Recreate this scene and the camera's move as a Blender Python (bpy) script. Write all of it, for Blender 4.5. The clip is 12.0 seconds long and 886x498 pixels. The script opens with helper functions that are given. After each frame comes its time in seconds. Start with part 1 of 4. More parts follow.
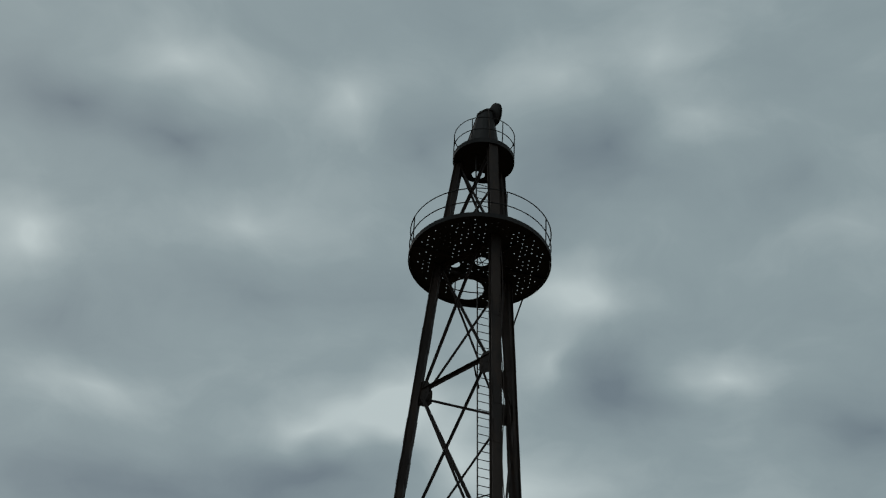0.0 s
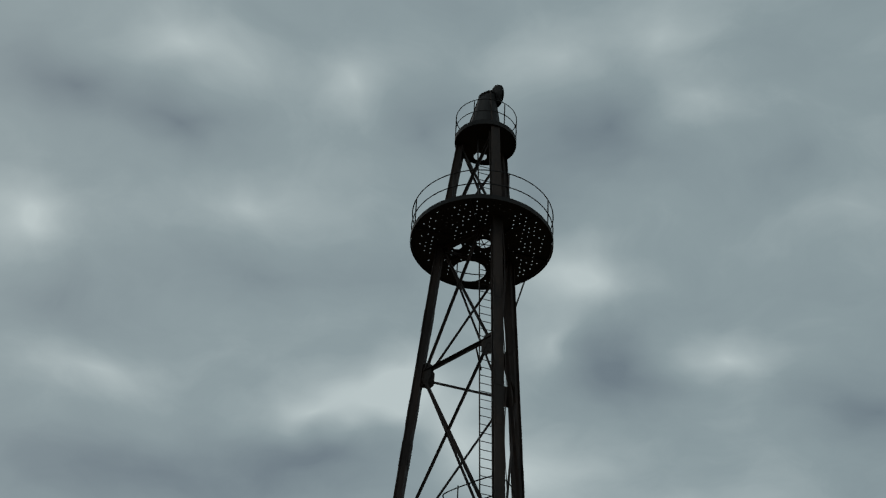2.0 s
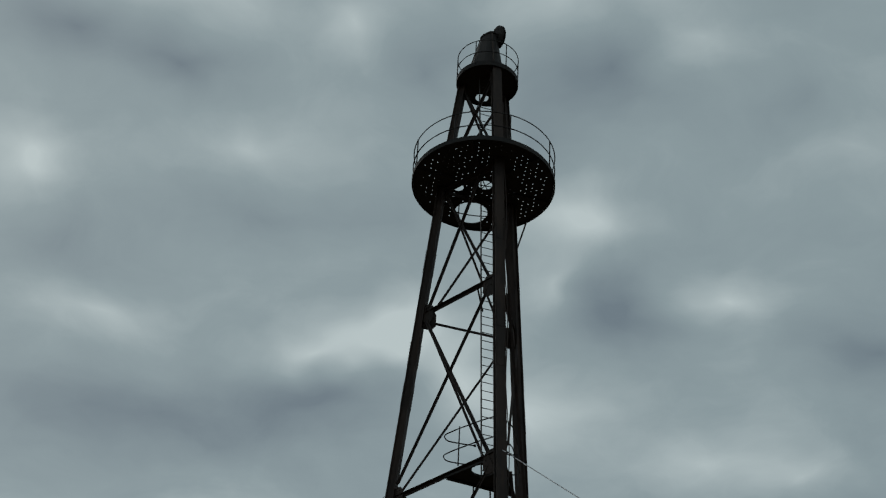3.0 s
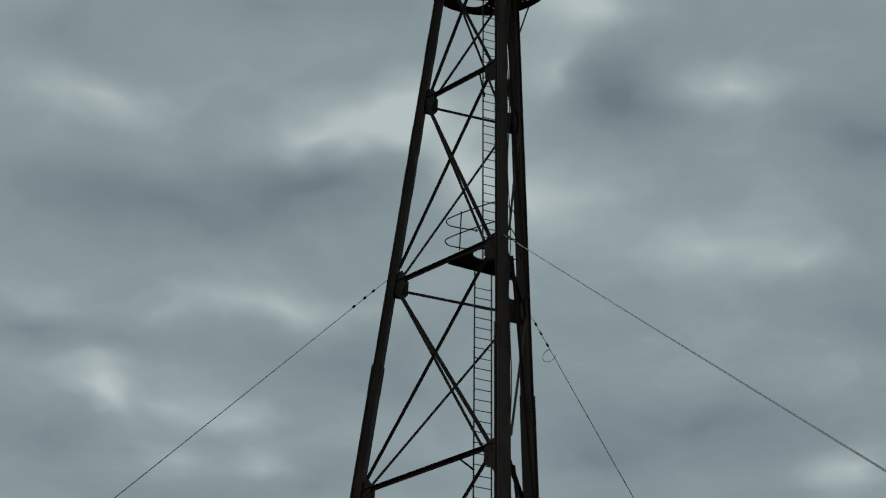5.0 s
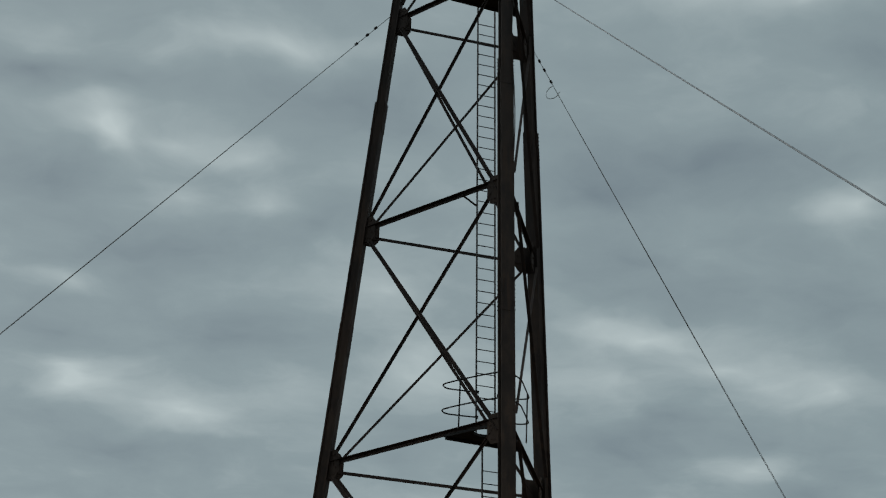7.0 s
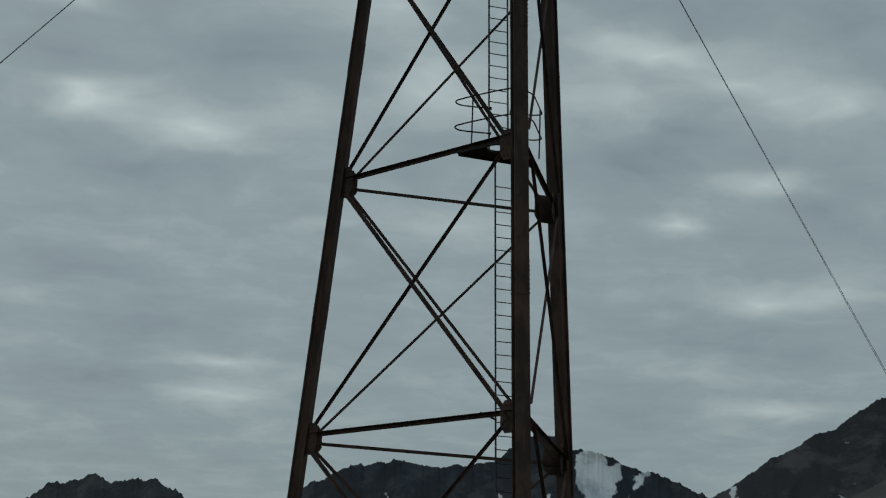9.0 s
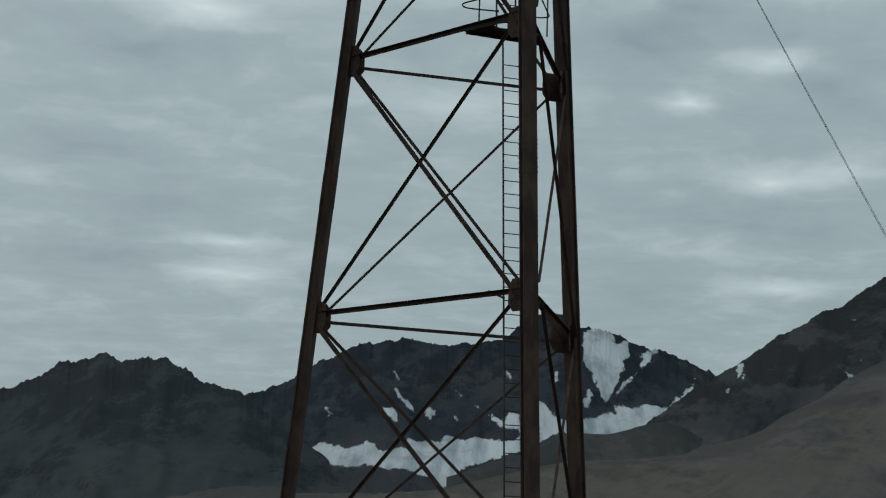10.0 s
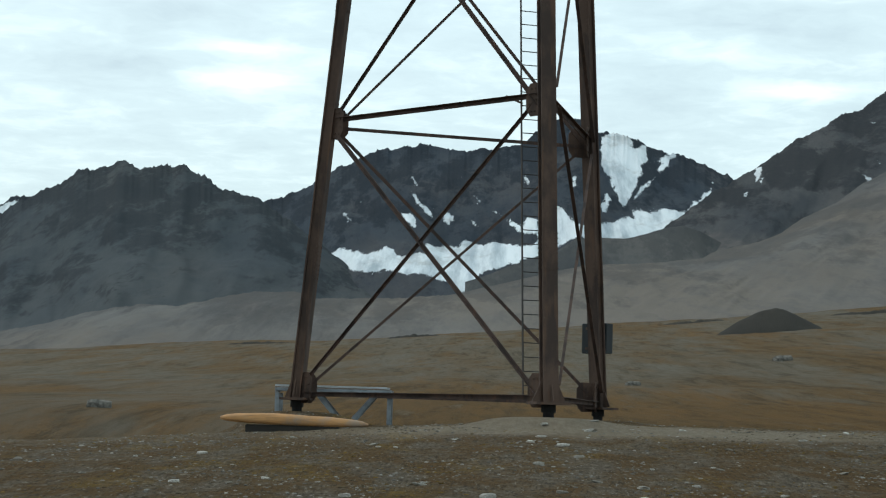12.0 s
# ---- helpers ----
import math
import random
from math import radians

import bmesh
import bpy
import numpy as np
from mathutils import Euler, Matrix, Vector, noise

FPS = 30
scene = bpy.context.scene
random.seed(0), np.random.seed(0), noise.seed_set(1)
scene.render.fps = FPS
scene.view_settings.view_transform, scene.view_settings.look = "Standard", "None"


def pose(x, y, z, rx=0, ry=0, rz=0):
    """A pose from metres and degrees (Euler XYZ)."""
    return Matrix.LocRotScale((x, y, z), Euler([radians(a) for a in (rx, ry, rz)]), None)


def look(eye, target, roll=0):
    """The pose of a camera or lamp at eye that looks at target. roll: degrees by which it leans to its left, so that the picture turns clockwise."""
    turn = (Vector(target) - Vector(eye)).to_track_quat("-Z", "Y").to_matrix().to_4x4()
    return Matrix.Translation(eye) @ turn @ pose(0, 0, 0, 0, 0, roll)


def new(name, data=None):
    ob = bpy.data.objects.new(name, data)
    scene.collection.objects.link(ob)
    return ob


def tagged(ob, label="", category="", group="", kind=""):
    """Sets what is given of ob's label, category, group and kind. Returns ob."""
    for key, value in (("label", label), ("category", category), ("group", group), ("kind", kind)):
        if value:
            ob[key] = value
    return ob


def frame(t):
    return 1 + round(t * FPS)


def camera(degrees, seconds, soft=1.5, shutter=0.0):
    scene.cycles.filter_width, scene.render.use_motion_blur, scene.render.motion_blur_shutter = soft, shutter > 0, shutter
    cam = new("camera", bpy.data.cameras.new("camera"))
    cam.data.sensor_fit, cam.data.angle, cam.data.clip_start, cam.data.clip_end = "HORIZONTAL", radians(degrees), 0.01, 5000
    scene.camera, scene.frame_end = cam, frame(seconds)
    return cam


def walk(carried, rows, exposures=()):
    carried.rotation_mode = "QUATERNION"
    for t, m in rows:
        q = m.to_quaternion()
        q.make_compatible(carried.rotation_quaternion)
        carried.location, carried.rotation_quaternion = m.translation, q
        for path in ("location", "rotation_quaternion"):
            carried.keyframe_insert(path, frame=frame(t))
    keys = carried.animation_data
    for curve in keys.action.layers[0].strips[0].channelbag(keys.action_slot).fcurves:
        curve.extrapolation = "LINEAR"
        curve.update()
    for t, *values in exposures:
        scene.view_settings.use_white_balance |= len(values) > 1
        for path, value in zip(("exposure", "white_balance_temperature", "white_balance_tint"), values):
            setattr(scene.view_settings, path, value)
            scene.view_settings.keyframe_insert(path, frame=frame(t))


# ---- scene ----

# ---------------------------------------------------------------- camera
EYE = Vector((0.0, -35.15, -0.21))
cam = camera(26.34, 12.0, soft=1.2)


def aim(t, yaw, pitch, roll):
    y, p = radians(yaw), radians(pitch)
    way = Vector((-math.sin(y) * math.cos(p), math.cos(y) * math.cos(p), math.sin(p)))
    return t, look(EYE, EYE + 10 * way, roll)


PATH = [
    aim(0.0, 1.47, 40.15, 3.20),
    aim(0.5, 1.45, 40.10, 3.17),
    aim(1.0, 1.50, 40.04, 3.17),
    aim(1.5, 1.50, 39.87, 3.16),
    aim(2.0, 1.51, 39.60, 3.15),
    aim(2.5, 1.50, 38.95, 3.14),
    aim(3.0, 1.45, 37.83, 3.10),
    aim(5.0, 1.10, 31.34, 2.93),
    aim(5.5, 1.03, 29.53, 2.78),
    aim(6.0, 0.95, 27.47, 2.64),
    aim(6.5, 0.87, 25.69, 2.53),
    aim(7.0, 0.79, 23.41, 2.53),
    aim(8.8, 0.82, 15.68, 2.13),
    aim(9.0, 0.83, 14.84, 2.12),
    aim(9.5, 0.86, 13.04, 2.06),
    aim(10.0, 0.94, 11.17, 1.96),
    aim(10.5, 1.03, 9.42, 1.87),
    aim(11.0, 1.23, 7.52, 1.75),
    aim(11.5, 1.26, 6.23, 1.72),
    aim(12.0, 1.30, 5.28, 1.65),
]
EXPOSURES = [(0.0, -0.17), (3.0, -0.18), (5.0, -0.26), (6.0, -0.16), (7.0, -0.18), (9.0, -0.18), (9.5, -0.02), (10.0, 0.17), (10.5, 0.4), (11.0, 0.7), (11.5, 1.07), (12.0, 1.37)]
walk(cam, PATH, EXPOSURES)

# ---------------------------------------------------------------- sky and sun
SUN_ELEVATION, SUN_AZIMUTH = radians(40), radians(-38)  # azimuth from +y towards +x

world = bpy.data.worlds.new("overcast_sky")
scene.world = world
world.use_nodes = True
wt = world.node_tree
wt.nodes.clear()


def wmath(op, a, b=None, c=None):
    n = wt.nodes.new("ShaderNodeMath")
    n.operation = op
    for k, v in enumerate((a, b, c)):
        if v is None:
            continue
        if isinstance(v, (int, float)):
            n.inputs[k].default_value = v
        else:
            wt.links.new(v, n.inputs[k])
    return n.outputs[0]


def wvec(op, a, b):
    n = wt.nodes.new("ShaderNodeVectorMath")
    n.operation = op
    for k, v in enumerate((a, b)):
        if isinstance(v, tuple):
            n.inputs[k].default_value = v
        else:
            wt.links.new(v, n.inputs[k])
    return n.outputs[0]


def wnoise(vec, scale, detail, rough=0.5, colour=False):
    n = wt.nodes.new("ShaderNodeTexNoise")
    n.inputs["Scale"].default_value = scale
    n.inputs["Detail"].default_value = detail
    n.inputs["Roughness"].default_value = rough
    wt.links.new(vec, n.inputs["Vector"])
    return n.outputs["Color" if colour else "Fac"]


# the cloud deck is a flat layer: the sky's direction is laid onto it
geo = wt.nodes.new("ShaderNodeTexCoord")
sep = wt.nodes.new("ShaderNodeSeparateXYZ")
wt.links.new(geo.outputs["Generated"], sep.inputs[0])
zc = wmath("ADD", wmath("MAXIMUM", sep.outputs["Z"], 0.0), 0.1)
com = wt.nodes.new("ShaderNodeCombineXYZ")
wt.links.new(wmath("DIVIDE", sep.outputs["X"], zc), com.inputs["X"])
wt.links.new(wmath("DIVIDE", sep.outputs["Y"], zc), com.inputs["Y"])
flat = com.outputs[0]
warp = wvec("SUBTRACT", wnoise(flat, 5.0, 3.0, 0.55, True), (0.5, 0.5, 0.5))
sheet = wvec("ADD", flat, wvec("MULTIPLY", warp, (0.15, 0.15, 0.0)))

# banks of the cloud layer: place on the layer, size, and thin (+) or thick (-)
BANKS_A = [
    (0.106, 0.837, 0.029, 0.033, 0.5), (0.032, 0.85, 0.036, 0.028, 0.5), (-0.207, 0.87, 0.048, 0.029, 0.8), (-0.093, 0.885, 0.026, 0.025, 0.7),
    (-0.285, 0.902, 0.049, 0.03, -0.9), (0.139, 0.908, 0.041, 0.03, 0.6), (-0.029, 0.917, 0.023, 0.036, -0.5), (0.077, 0.932, 0.042, 0.041, -0.9),
    (-0.228, 0.941, 0.042, 0.021, -0.8), (0.201, 0.951, 0.038, 0.026, -0.3), (0.245, 0.986, 0.038, 0.033, 0.4), (0.038, 0.988, 0.023, 0.033, -0.4),
    (-0.155, 0.998, 0.044, 0.028, 0.6), (-0.334, 1.033, 0.028, 0.026, 1.0), (0.063, 1.067, 0.045, 0.021, 1.0), (-0.155, 1.079, 0.083, 0.036, -0.5),
    (-0.313, 1.116, 0.051, 0.031, -0.4), (0.049, 1.129, 0.025, 0.038, 0.7),
]
BANKS_B = [
    (0.197, 1.132, 0.033, 0.032, 1.0), (0.123, 1.15, 0.051, 0.045, -1.0), (-0.292, 1.186, 0.066, 0.027, 0.6), (0.287, 1.19, 0.038, 0.047, -0.9),
    (-0.061, 1.209, 0.026, 0.041, 0.9), (-0.124, 1.24, 0.058, 0.021, 0.8), (0.098, 1.276, 0.041, 0.044, 0.5), (-0.125, 1.291, 0.069, 0.037, -0.4),
    (0.05, 1.3, 0.028, 0.045, 0.8), (-0.131, 1.304, 0.07, 0.046, -0.55), (-0.313, 1.309, 0.08, 0.05, -0.4), (-0.27, 1.313, 0.084, 0.038, -0.3),
    (-0.219, 1.347, 0.143, 0.044, -0.35), (0.185, 1.352, 0.07, 0.04, 0.7), (0.268, 1.369, 0.038, 0.024, 0.5), (0.33, 1.448, 0.049, 0.043, -0.5),
    (-0.179, 1.476, 0.091, 0.031, 0.7), (-0.393, 1.482, 0.041, 0.036, 0.4),
]
BANKS_C = [
    (-0.399, 1.518, 0.047, 0.037, -0.7), (-0.303, 1.533, 0.052, 0.024, -0.4), (-0.142, 1.562, 0.079, 0.049, -0.5), (-0.343, 1.603, 0.032, 0.045, 1.0),
    (-0.265, 1.629, 0.038, 0.031, 0.5), (0.231, 1.652, 0.108, 0.063, -0.7), (-0.224, 1.668, 0.033, 0.027, 0.5), (-0.418, 1.7, 0.057, 0.066, -0.5),
    (0.126, 1.705, 0.056, 0.055, -0.5), (0.391, 1.721, 0.038, 0.044, 0.9), (-0.298, 1.738, 0.029, 0.034, 0.4), (-0.214, 1.755, 0.035, 0.034, 0.6),
    (-0.158, 1.786, 0.07, 0.035, -0.4), (0.164, 1.84, 0.065, 0.075, -0.4), (-0.317, 1.85, 0.121, 0.05, -0.5), (0.294, 1.917, 0.091, 0.053, -0.3),
    (-0.433, 1.934, 0.038, 0.027, 0.5), (0.41, 1.945, 0.049, 0.054, -0.3),
]
BANKS_D = [
    (-0.103, 1.955, 0.038, 0.055, 0.6), (0.146, 2.003, 0.038, 0.036, 0.4), (0.213, 2.025, 0.07, 0.036, 0.9), (-0.488, 2.064, 0.053, 0.038, -0.5),
    (-0.259, 2.081, 0.087, 0.061, -0.5), (0.299, 2.091, 0.052, 0.031, 0.5), (0.358, 2.135, 0.079, 0.078, 0.6), (-0.04, 2.142, 0.041, 0.064, 0.3),
    (0.446, 2.168, 0.06, 0.065, 0.6), (-0.48, 2.172, 0.042, 0.033, 0.5), (-0.465, 2.224, 0.042, 0.051, 1.0), (0.216, 2.249, 0.042, 0.069, 0.4),
    (0.272, 2.259, 0.077, 0.087, -0.5), (-0.344, 2.318, 0.066, 0.064, 0.9), (0.214, 2.377, 0.073, 0.076, -0.5), (0.394, 2.41, 0.066, 0.058, 0.7),
    (-0.461, 2.419, 0.114, 0.058, -0.5), (0.467, 2.467, 0.082, 0.142, -0.4),
]
BANKS_E = [
    (0.289, 2.586, 0.047, 0.026, 0.9), (-0.031, 2.629, 0.122, 0.091, 0.3), (0.572, 2.801, 0.05, 0.076, 0.4), (-0.611, 2.81, 0.105, 0.064, -0.4),
    (0.482, 2.882, 0.077, 0.067, 0.8), (-0.707, 2.975, 0.055, 0.057, 0.3), (0.397, 3.115, 0.121, 0.093, -0.4), (-0.555, 3.116, 0.154, 0.093, -0.4),
    (0.593, 3.147, 0.083, 0.079, -0.3), (0.423, 3.311, 0.089, 0.069, 0.3), (-0.457, 3.34, 0.082, 0.042, 0.6), (-0.655, 3.424, 0.158, 0.092, -0.4),
    (-0.468, 3.524, 0.097, 0.078, 0.8), (0.589, 3.526, 0.093, 0.058, 0.8), (0.3, 3.637, 0.087, 0.165, -0.3),
]
BANKS_F = [(-0.065, 1.217, 0.053, 0.029, 0.9), (0.002, 1.259, 0.025, 0.054, 0.9), (0.003, 1.143, 0.025, 0.038, 0.3), (-0.058, 2.171, 0.103, 0.081, 0.5), (-0.203, 2.282, 0.065, 0.088, 0.3), (0.172, 2.153, 0.081, 0.08, 0.4)]
thin = wmath("MULTIPLY", wmath("SUBTRACT", wnoise(sheet, 3.6, 5.0, 0.5), 0.5), 0.9)
thin = wmath("MULTIPLY_ADD", wmath("SUBTRACT", wnoise(sheet, 11.0, 5.0, 0.6), 0.5), 0.9, thin)
for cx, cy, sx, sy, amount in BANKS_A + BANKS_B + BANKS_C + BANKS_D + BANKS_E + BANKS_F:
    m = wt.nodes.new("ShaderNodeMapping")
    k = 2.3
    m.inputs["Scale"].default_value = (1 / (k * sx), 1 / (k * sy), 0)
    m.inputs["Location"].default_value = (-cx / (k * sx), -cy / (k * sy), 0)
    wt.links.new(sheet, m.inputs["Vector"])
    g = wt.nodes.new("ShaderNodeTexGradient")
    g.gradient_type = "QUADRATIC_SPHERE"
    wt.links.new(m.outputs[0], g.inputs[0])
    thin = wmath("MULTIPLY_ADD", g.outputs["Fac"], amount * 1.35, thin)

ramp = wt.nodes.new("ShaderNodeValToRGB")
e = ramp.color_ramp.elements
e[0].position, e[0].color = 0.0, (0.165, 0.212, 0.24, 1)
e[1].position, e[1].color = 1.0, (0.52, 0.60, 0.60, 1)
mid = e.new(0.5)
mid.color = (0.275, 0.345, 0.36, 1)
wt.links.new(wmath("MULTIPLY_ADD", thin, 0.42, 0.5), ramp.inputs[0])

# the sky over the clouds, let through a little, brightest where the sun stands
sky = wt.nodes.new("ShaderNodeTexSky")
sky.sky_type, sky.sun_disc = "NISHITA", False
sky.sun_elevation, sky.sun_rotation = SUN_ELEVATION, SUN_AZIMUTH
dim = wt.nodes.new("ShaderNodeMix")
dim.data_type = "RGBA"
dim.inputs["Factor"].default_value = 1.0
dim.blend_type = "ADD"
skyscale = wvec("MULTIPLY", sky.outputs[0], (0.006, 0.006, 0.006))
# towards the horizon the layer is lit from below the far edge and pales
low = wmath("POWER", wmath("SUBTRACT", 1.0, wmath("MAXIMUM", sep.outputs["Z"], 0.0)), 9.0)
gain = wmath("MULTIPLY_ADD", low, -0.32, 0.985)
scaled = wt.nodes.new("ShaderNodeVectorMath")
scaled.operation = "SCALE"
wt.links.new(ramp.outputs[0], scaled.inputs[0])
wt.links.new(gain, scaled.inputs["Scale"])
wt.links.new(scaled.outputs[0], dim.inputs["A"])
wt.links.new(skyscale, dim.inputs["B"])
bg = wt.nodes.new("ShaderNodeBackground")
bg.inputs["Strength"].default_value = 1.0
wt.links.new(dim.outputs["Result"], bg.inputs[0])
out = wt.nodes.new("ShaderNodeOutputWorld")
wt.links.new(bg.outputs[0], out.inputs[0])

sun = new("sun", bpy.data.lights.new("sun", "SUN"))
sun.data.energy, sun.data.angle, sun.data.color = 0.5, radians(30), (1.0, 0.96, 0.9)
sunway = Vector((math.sin(SUN_AZIMUTH) * math.cos(SUN_ELEVATION), math.cos(SUN_AZIMUTH) * math.cos(SUN_ELEVATION), math.sin(SUN_ELEVATION)))
sun.matrix_world = look(sunway * 60, (0, 0, 0))


# ---------------------------------------------------------------- materials
class Mat:
    """A node material under construction."""

    def __init__(self, name, rough=0.8, metal=0.0, gloss=0.5):
        self.m = bpy.data.materials.new(name)
        self.m.use_nodes = True
        self.t = self.m.node_tree
        self.b = self.t.nodes["Principled BSDF"]
        self.b.inputs["Roughness"].default_value = rough
        self.b.inputs["Metallic"].default_value = metal
        self.b.inputs["Specular IOR Level"].default_value = gloss
        self.pos = self.t.nodes.new("ShaderNodeTexCoord").outputs["Object"]

    def link(self, a, b):
        self.t.links.new(a, b)

    def scaled(self, vec, s):
        n = self.t.nodes.new("ShaderNodeVectorMath")
        n.operation = "MULTIPLY"
        self.link(vec, n.inputs[0])
        n.inputs[1].default_value = s
        return n.outputs[0]

    def noise(self, scale, detail=4.0, rough=0.55, vec=None, stretch=None):
        v = vec or self.pos
        if stretch:
            v = self.scaled(v, stretch)
        n = self.t.nodes.new("ShaderNodeTexNoise")
        n.inputs["Scale"].default_value = scale
        n.inputs["Detail"].default_value = detail
        n.inputs["Roughness"].default_value = rough
        self.link(v, n.inputs["Vector"])
        return n.outputs["Fac"]

    def step(self, val, lo, hi):
        n = self.t.nodes.new("ShaderNodeMapRange")
        n.interpolation_type = "SMOOTHSTEP"
        n.inputs["From Min"].default_value, n.inputs["From Max"].default_value = lo, hi
        self.link(val, n.inputs["Value"])
        return n.outputs["Result"]

    def math(self, op, a, b=None, c=None):
        n = self.t.nodes.new("ShaderNodeMath")
        n.operation = op
        for k, v in enumerate((a, b, c)):
            if v is None:
                continue
            if isinstance(v, (int, float)):
                n.inputs[k].default_value = v
            else:
                self.link(v, n.inputs[k])
        return n.outputs[0]

    def mix(self, fac, a, b):
        n = self.t.nodes.new("ShaderNodeMix")
        n.data_type = "RGBA"
        self.link(fac, n.inputs["Factor"])
        for key, v in (("A", a), ("B", b)):
            if isinstance(v, tuple):
                n.inputs[key].default_value = (*v, 1)
            else:
                self.link(v, n.inputs[key])
        return n.outputs["Result"]

    def attribute(self, name):
        n = self.t.nodes.new("ShaderNodeAttribute")
        n.attribute_name = name
        return n.outputs["Fac"]

    def random(self):
        return self.t.nodes.new("ShaderNodeObjectInfo").outputs["Random"]

    def done(self, colour, bump=None, strength=0.3, distance=0.01):
        self.link(colour, self.b.inputs["Base Color"])
        if bump is not None:
            n = self.t.nodes.new("ShaderNodeBump")
            n.inputs["Strength"].default_value, n.inputs["Distance"].default_value = strength, distance
            self.link(bump, n.inputs["Height"])
            self.link(n.outputs[0], self.b.inputs["Normal"])
        return self.m


def rust_steel(name, light, dark, orange):
    a = Mat(name, 0.8, 0.0, 0.22)
    grain = a.noise(22, 6, 0.65)
    patch = a.step(a.noise(2.2, 4, 0.6, stretch=(1, 1, 0.45)), 0.4, 0.62)
    run = a.step(a.noise(9, 3, 0.6, stretch=(1, 1, 0.08)), 0.52, 0.7)
    col = a.mix(patch, light, dark)
    col = a.mix(a.math("MULTIPLY", run, 0.6), col, orange)
    col = a.mix(a.math("MULTIPLY", a.step(grain, 0.5, 0.75), 0.5), col, dark)
    # the upper half stands backlit: that darkness is mixed into the colour
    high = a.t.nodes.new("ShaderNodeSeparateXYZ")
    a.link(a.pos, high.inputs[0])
    backlit = a.step(a.math("MULTIPLY_ADD", a.noise(0.6, 4), 6.0, high.outputs["Z"]), 10.0, 22.0)
    col = a.mix(a.math("MULTIPLY", backlit, 0.6), col, tuple(0.5 * c for c in (0.062, 0.056, 0.055)))
    return a.done(col, grain, 0.35, 0.008)


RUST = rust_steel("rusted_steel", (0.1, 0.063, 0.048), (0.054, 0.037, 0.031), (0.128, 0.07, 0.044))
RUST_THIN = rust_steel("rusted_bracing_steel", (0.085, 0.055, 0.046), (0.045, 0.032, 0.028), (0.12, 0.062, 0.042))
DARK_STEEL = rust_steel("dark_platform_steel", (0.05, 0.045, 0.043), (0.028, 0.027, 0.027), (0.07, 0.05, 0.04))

a = Mat("galvanised_wire", 0.55, 0.3)
WIRE = a.done(a.mix(a.noise(3), (0.46, 0.47, 0.485), (0.36, 0.36, 0.37)))
a = Mat("black_rubber_foot", 0.8, 0.0, 0.15)
RUBBER = a.done(a.mix(a.noise(12), (0.012, 0.012, 0.012), (0.022, 0.02, 0.019)), a.noise(40), 0.3)
a = Mat("galvanised_blue_grey_steel", 0.5, 0.2)
GALV = a.done(a.mix(a.step(a.noise(6, 5), 0.35, 0.7), (0.24, 0.265, 0.29), (0.15, 0.165, 0.18)), a.noise(30), 0.2)
a = Mat("weathered_pale_board", 0.7)
PALE = a.done(a.mix(a.noise(9, 5, 0.6, stretch=(0.2, 2, 2)), (0.5, 0.52, 0.54), (0.3, 0.31, 0.33)), a.noise(30), 0.2)
a = Mat("dark_cabinet_paint", 0.6, 0.0, 0.3)
CABINET = a.done(a.mix(a.noise(7, 4), (0.028, 0.033, 0.036), (0.018, 0.02, 0.023)), a.noise(25), 0.15)
a = Mat("weathered_orange_wood", 0.8)
fib = a.noise(6, 6, 0.65, stretch=(0.5, 5, 5))
WOOD = a.done(a.mix(a.step(a.noise(1.4, 5, 0.65), 0.5, 0.7), a.mix(a.step(fib, 0.3, 0.7), (0.46, 0.22, 0.075), (0.29, 0.15, 0.06)), a.mix(fib, (0.2, 0.14, 0.1), (0.3, 0.22, 0.16))), fib, 0.5, 0.02)
a = Mat("dark_old_timber", 0.85)
TIMBER = a.done(a.mix(a.noise(8, 5, 0.6, stretch=(0.4, 4, 4)), (0.014, 0.012, 0.01), (0.035, 0.028, 0.022)), a.noise(20), 0.4)
a = Mat("pale_stone", 0.95, 0.0, 0.1)
rnd = a.random()
STONE = a.done(a.mix(a.step(a.noise(5, 5), 0.35, 0.7), a.mix(rnd, (0.15, 0.135, 0.115), (0.6, 0.57, 0.52)), (0.26, 0.235, 0.2)), a.noise(18, 6), 0.6, 0.02)

a = Mat("grey_boulder_rock", 0.95, 0.0, 0.08)
BOULDER = a.done(a.mix(a.step(a.noise(2.5, 6, 0.65), 0.35, 0.65), (0.07, 0.064, 0.056), (0.19, 0.175, 0.155)), a.noise(6, 6), 0.7, 0.05)

# tundra: grey gravel, brown heath and ochre moss, in patches of several sizes
a = Mat("tundra_ground", 1.0, 0.0, 0.03)
fine = a.step(a.noise(9.0, 8, 0.75, stretch=(1, 0.4, 1)), 0.3, 0.7)
mid_n = a.noise(1.3, 8, 0.7, stretch=(1, 0.4, 1))
gravel = a.mix(fine, (0.066, 0.052, 0.038), (0.165, 0.136, 0.102))
heath = a.mix(a.noise(2.6, 7, 0.7), (0.056, 0.036, 0.019), (0.138, 0.084, 0.036))
moss = a.mix(fine, (0.085, 0.055, 0.015), (0.19, 0.115, 0.028))
near = a.attribute("gravel")
far = a.mix(a.step(a.noise(0.03, 9, 0.7, stretch=(1, 0.14, 1)), 0.42, 0.58), heath, a.mix(a.noise(0.5, 6, 0.65), (0.075, 0.058, 0.038), (0.13, 0.115, 0.092)))
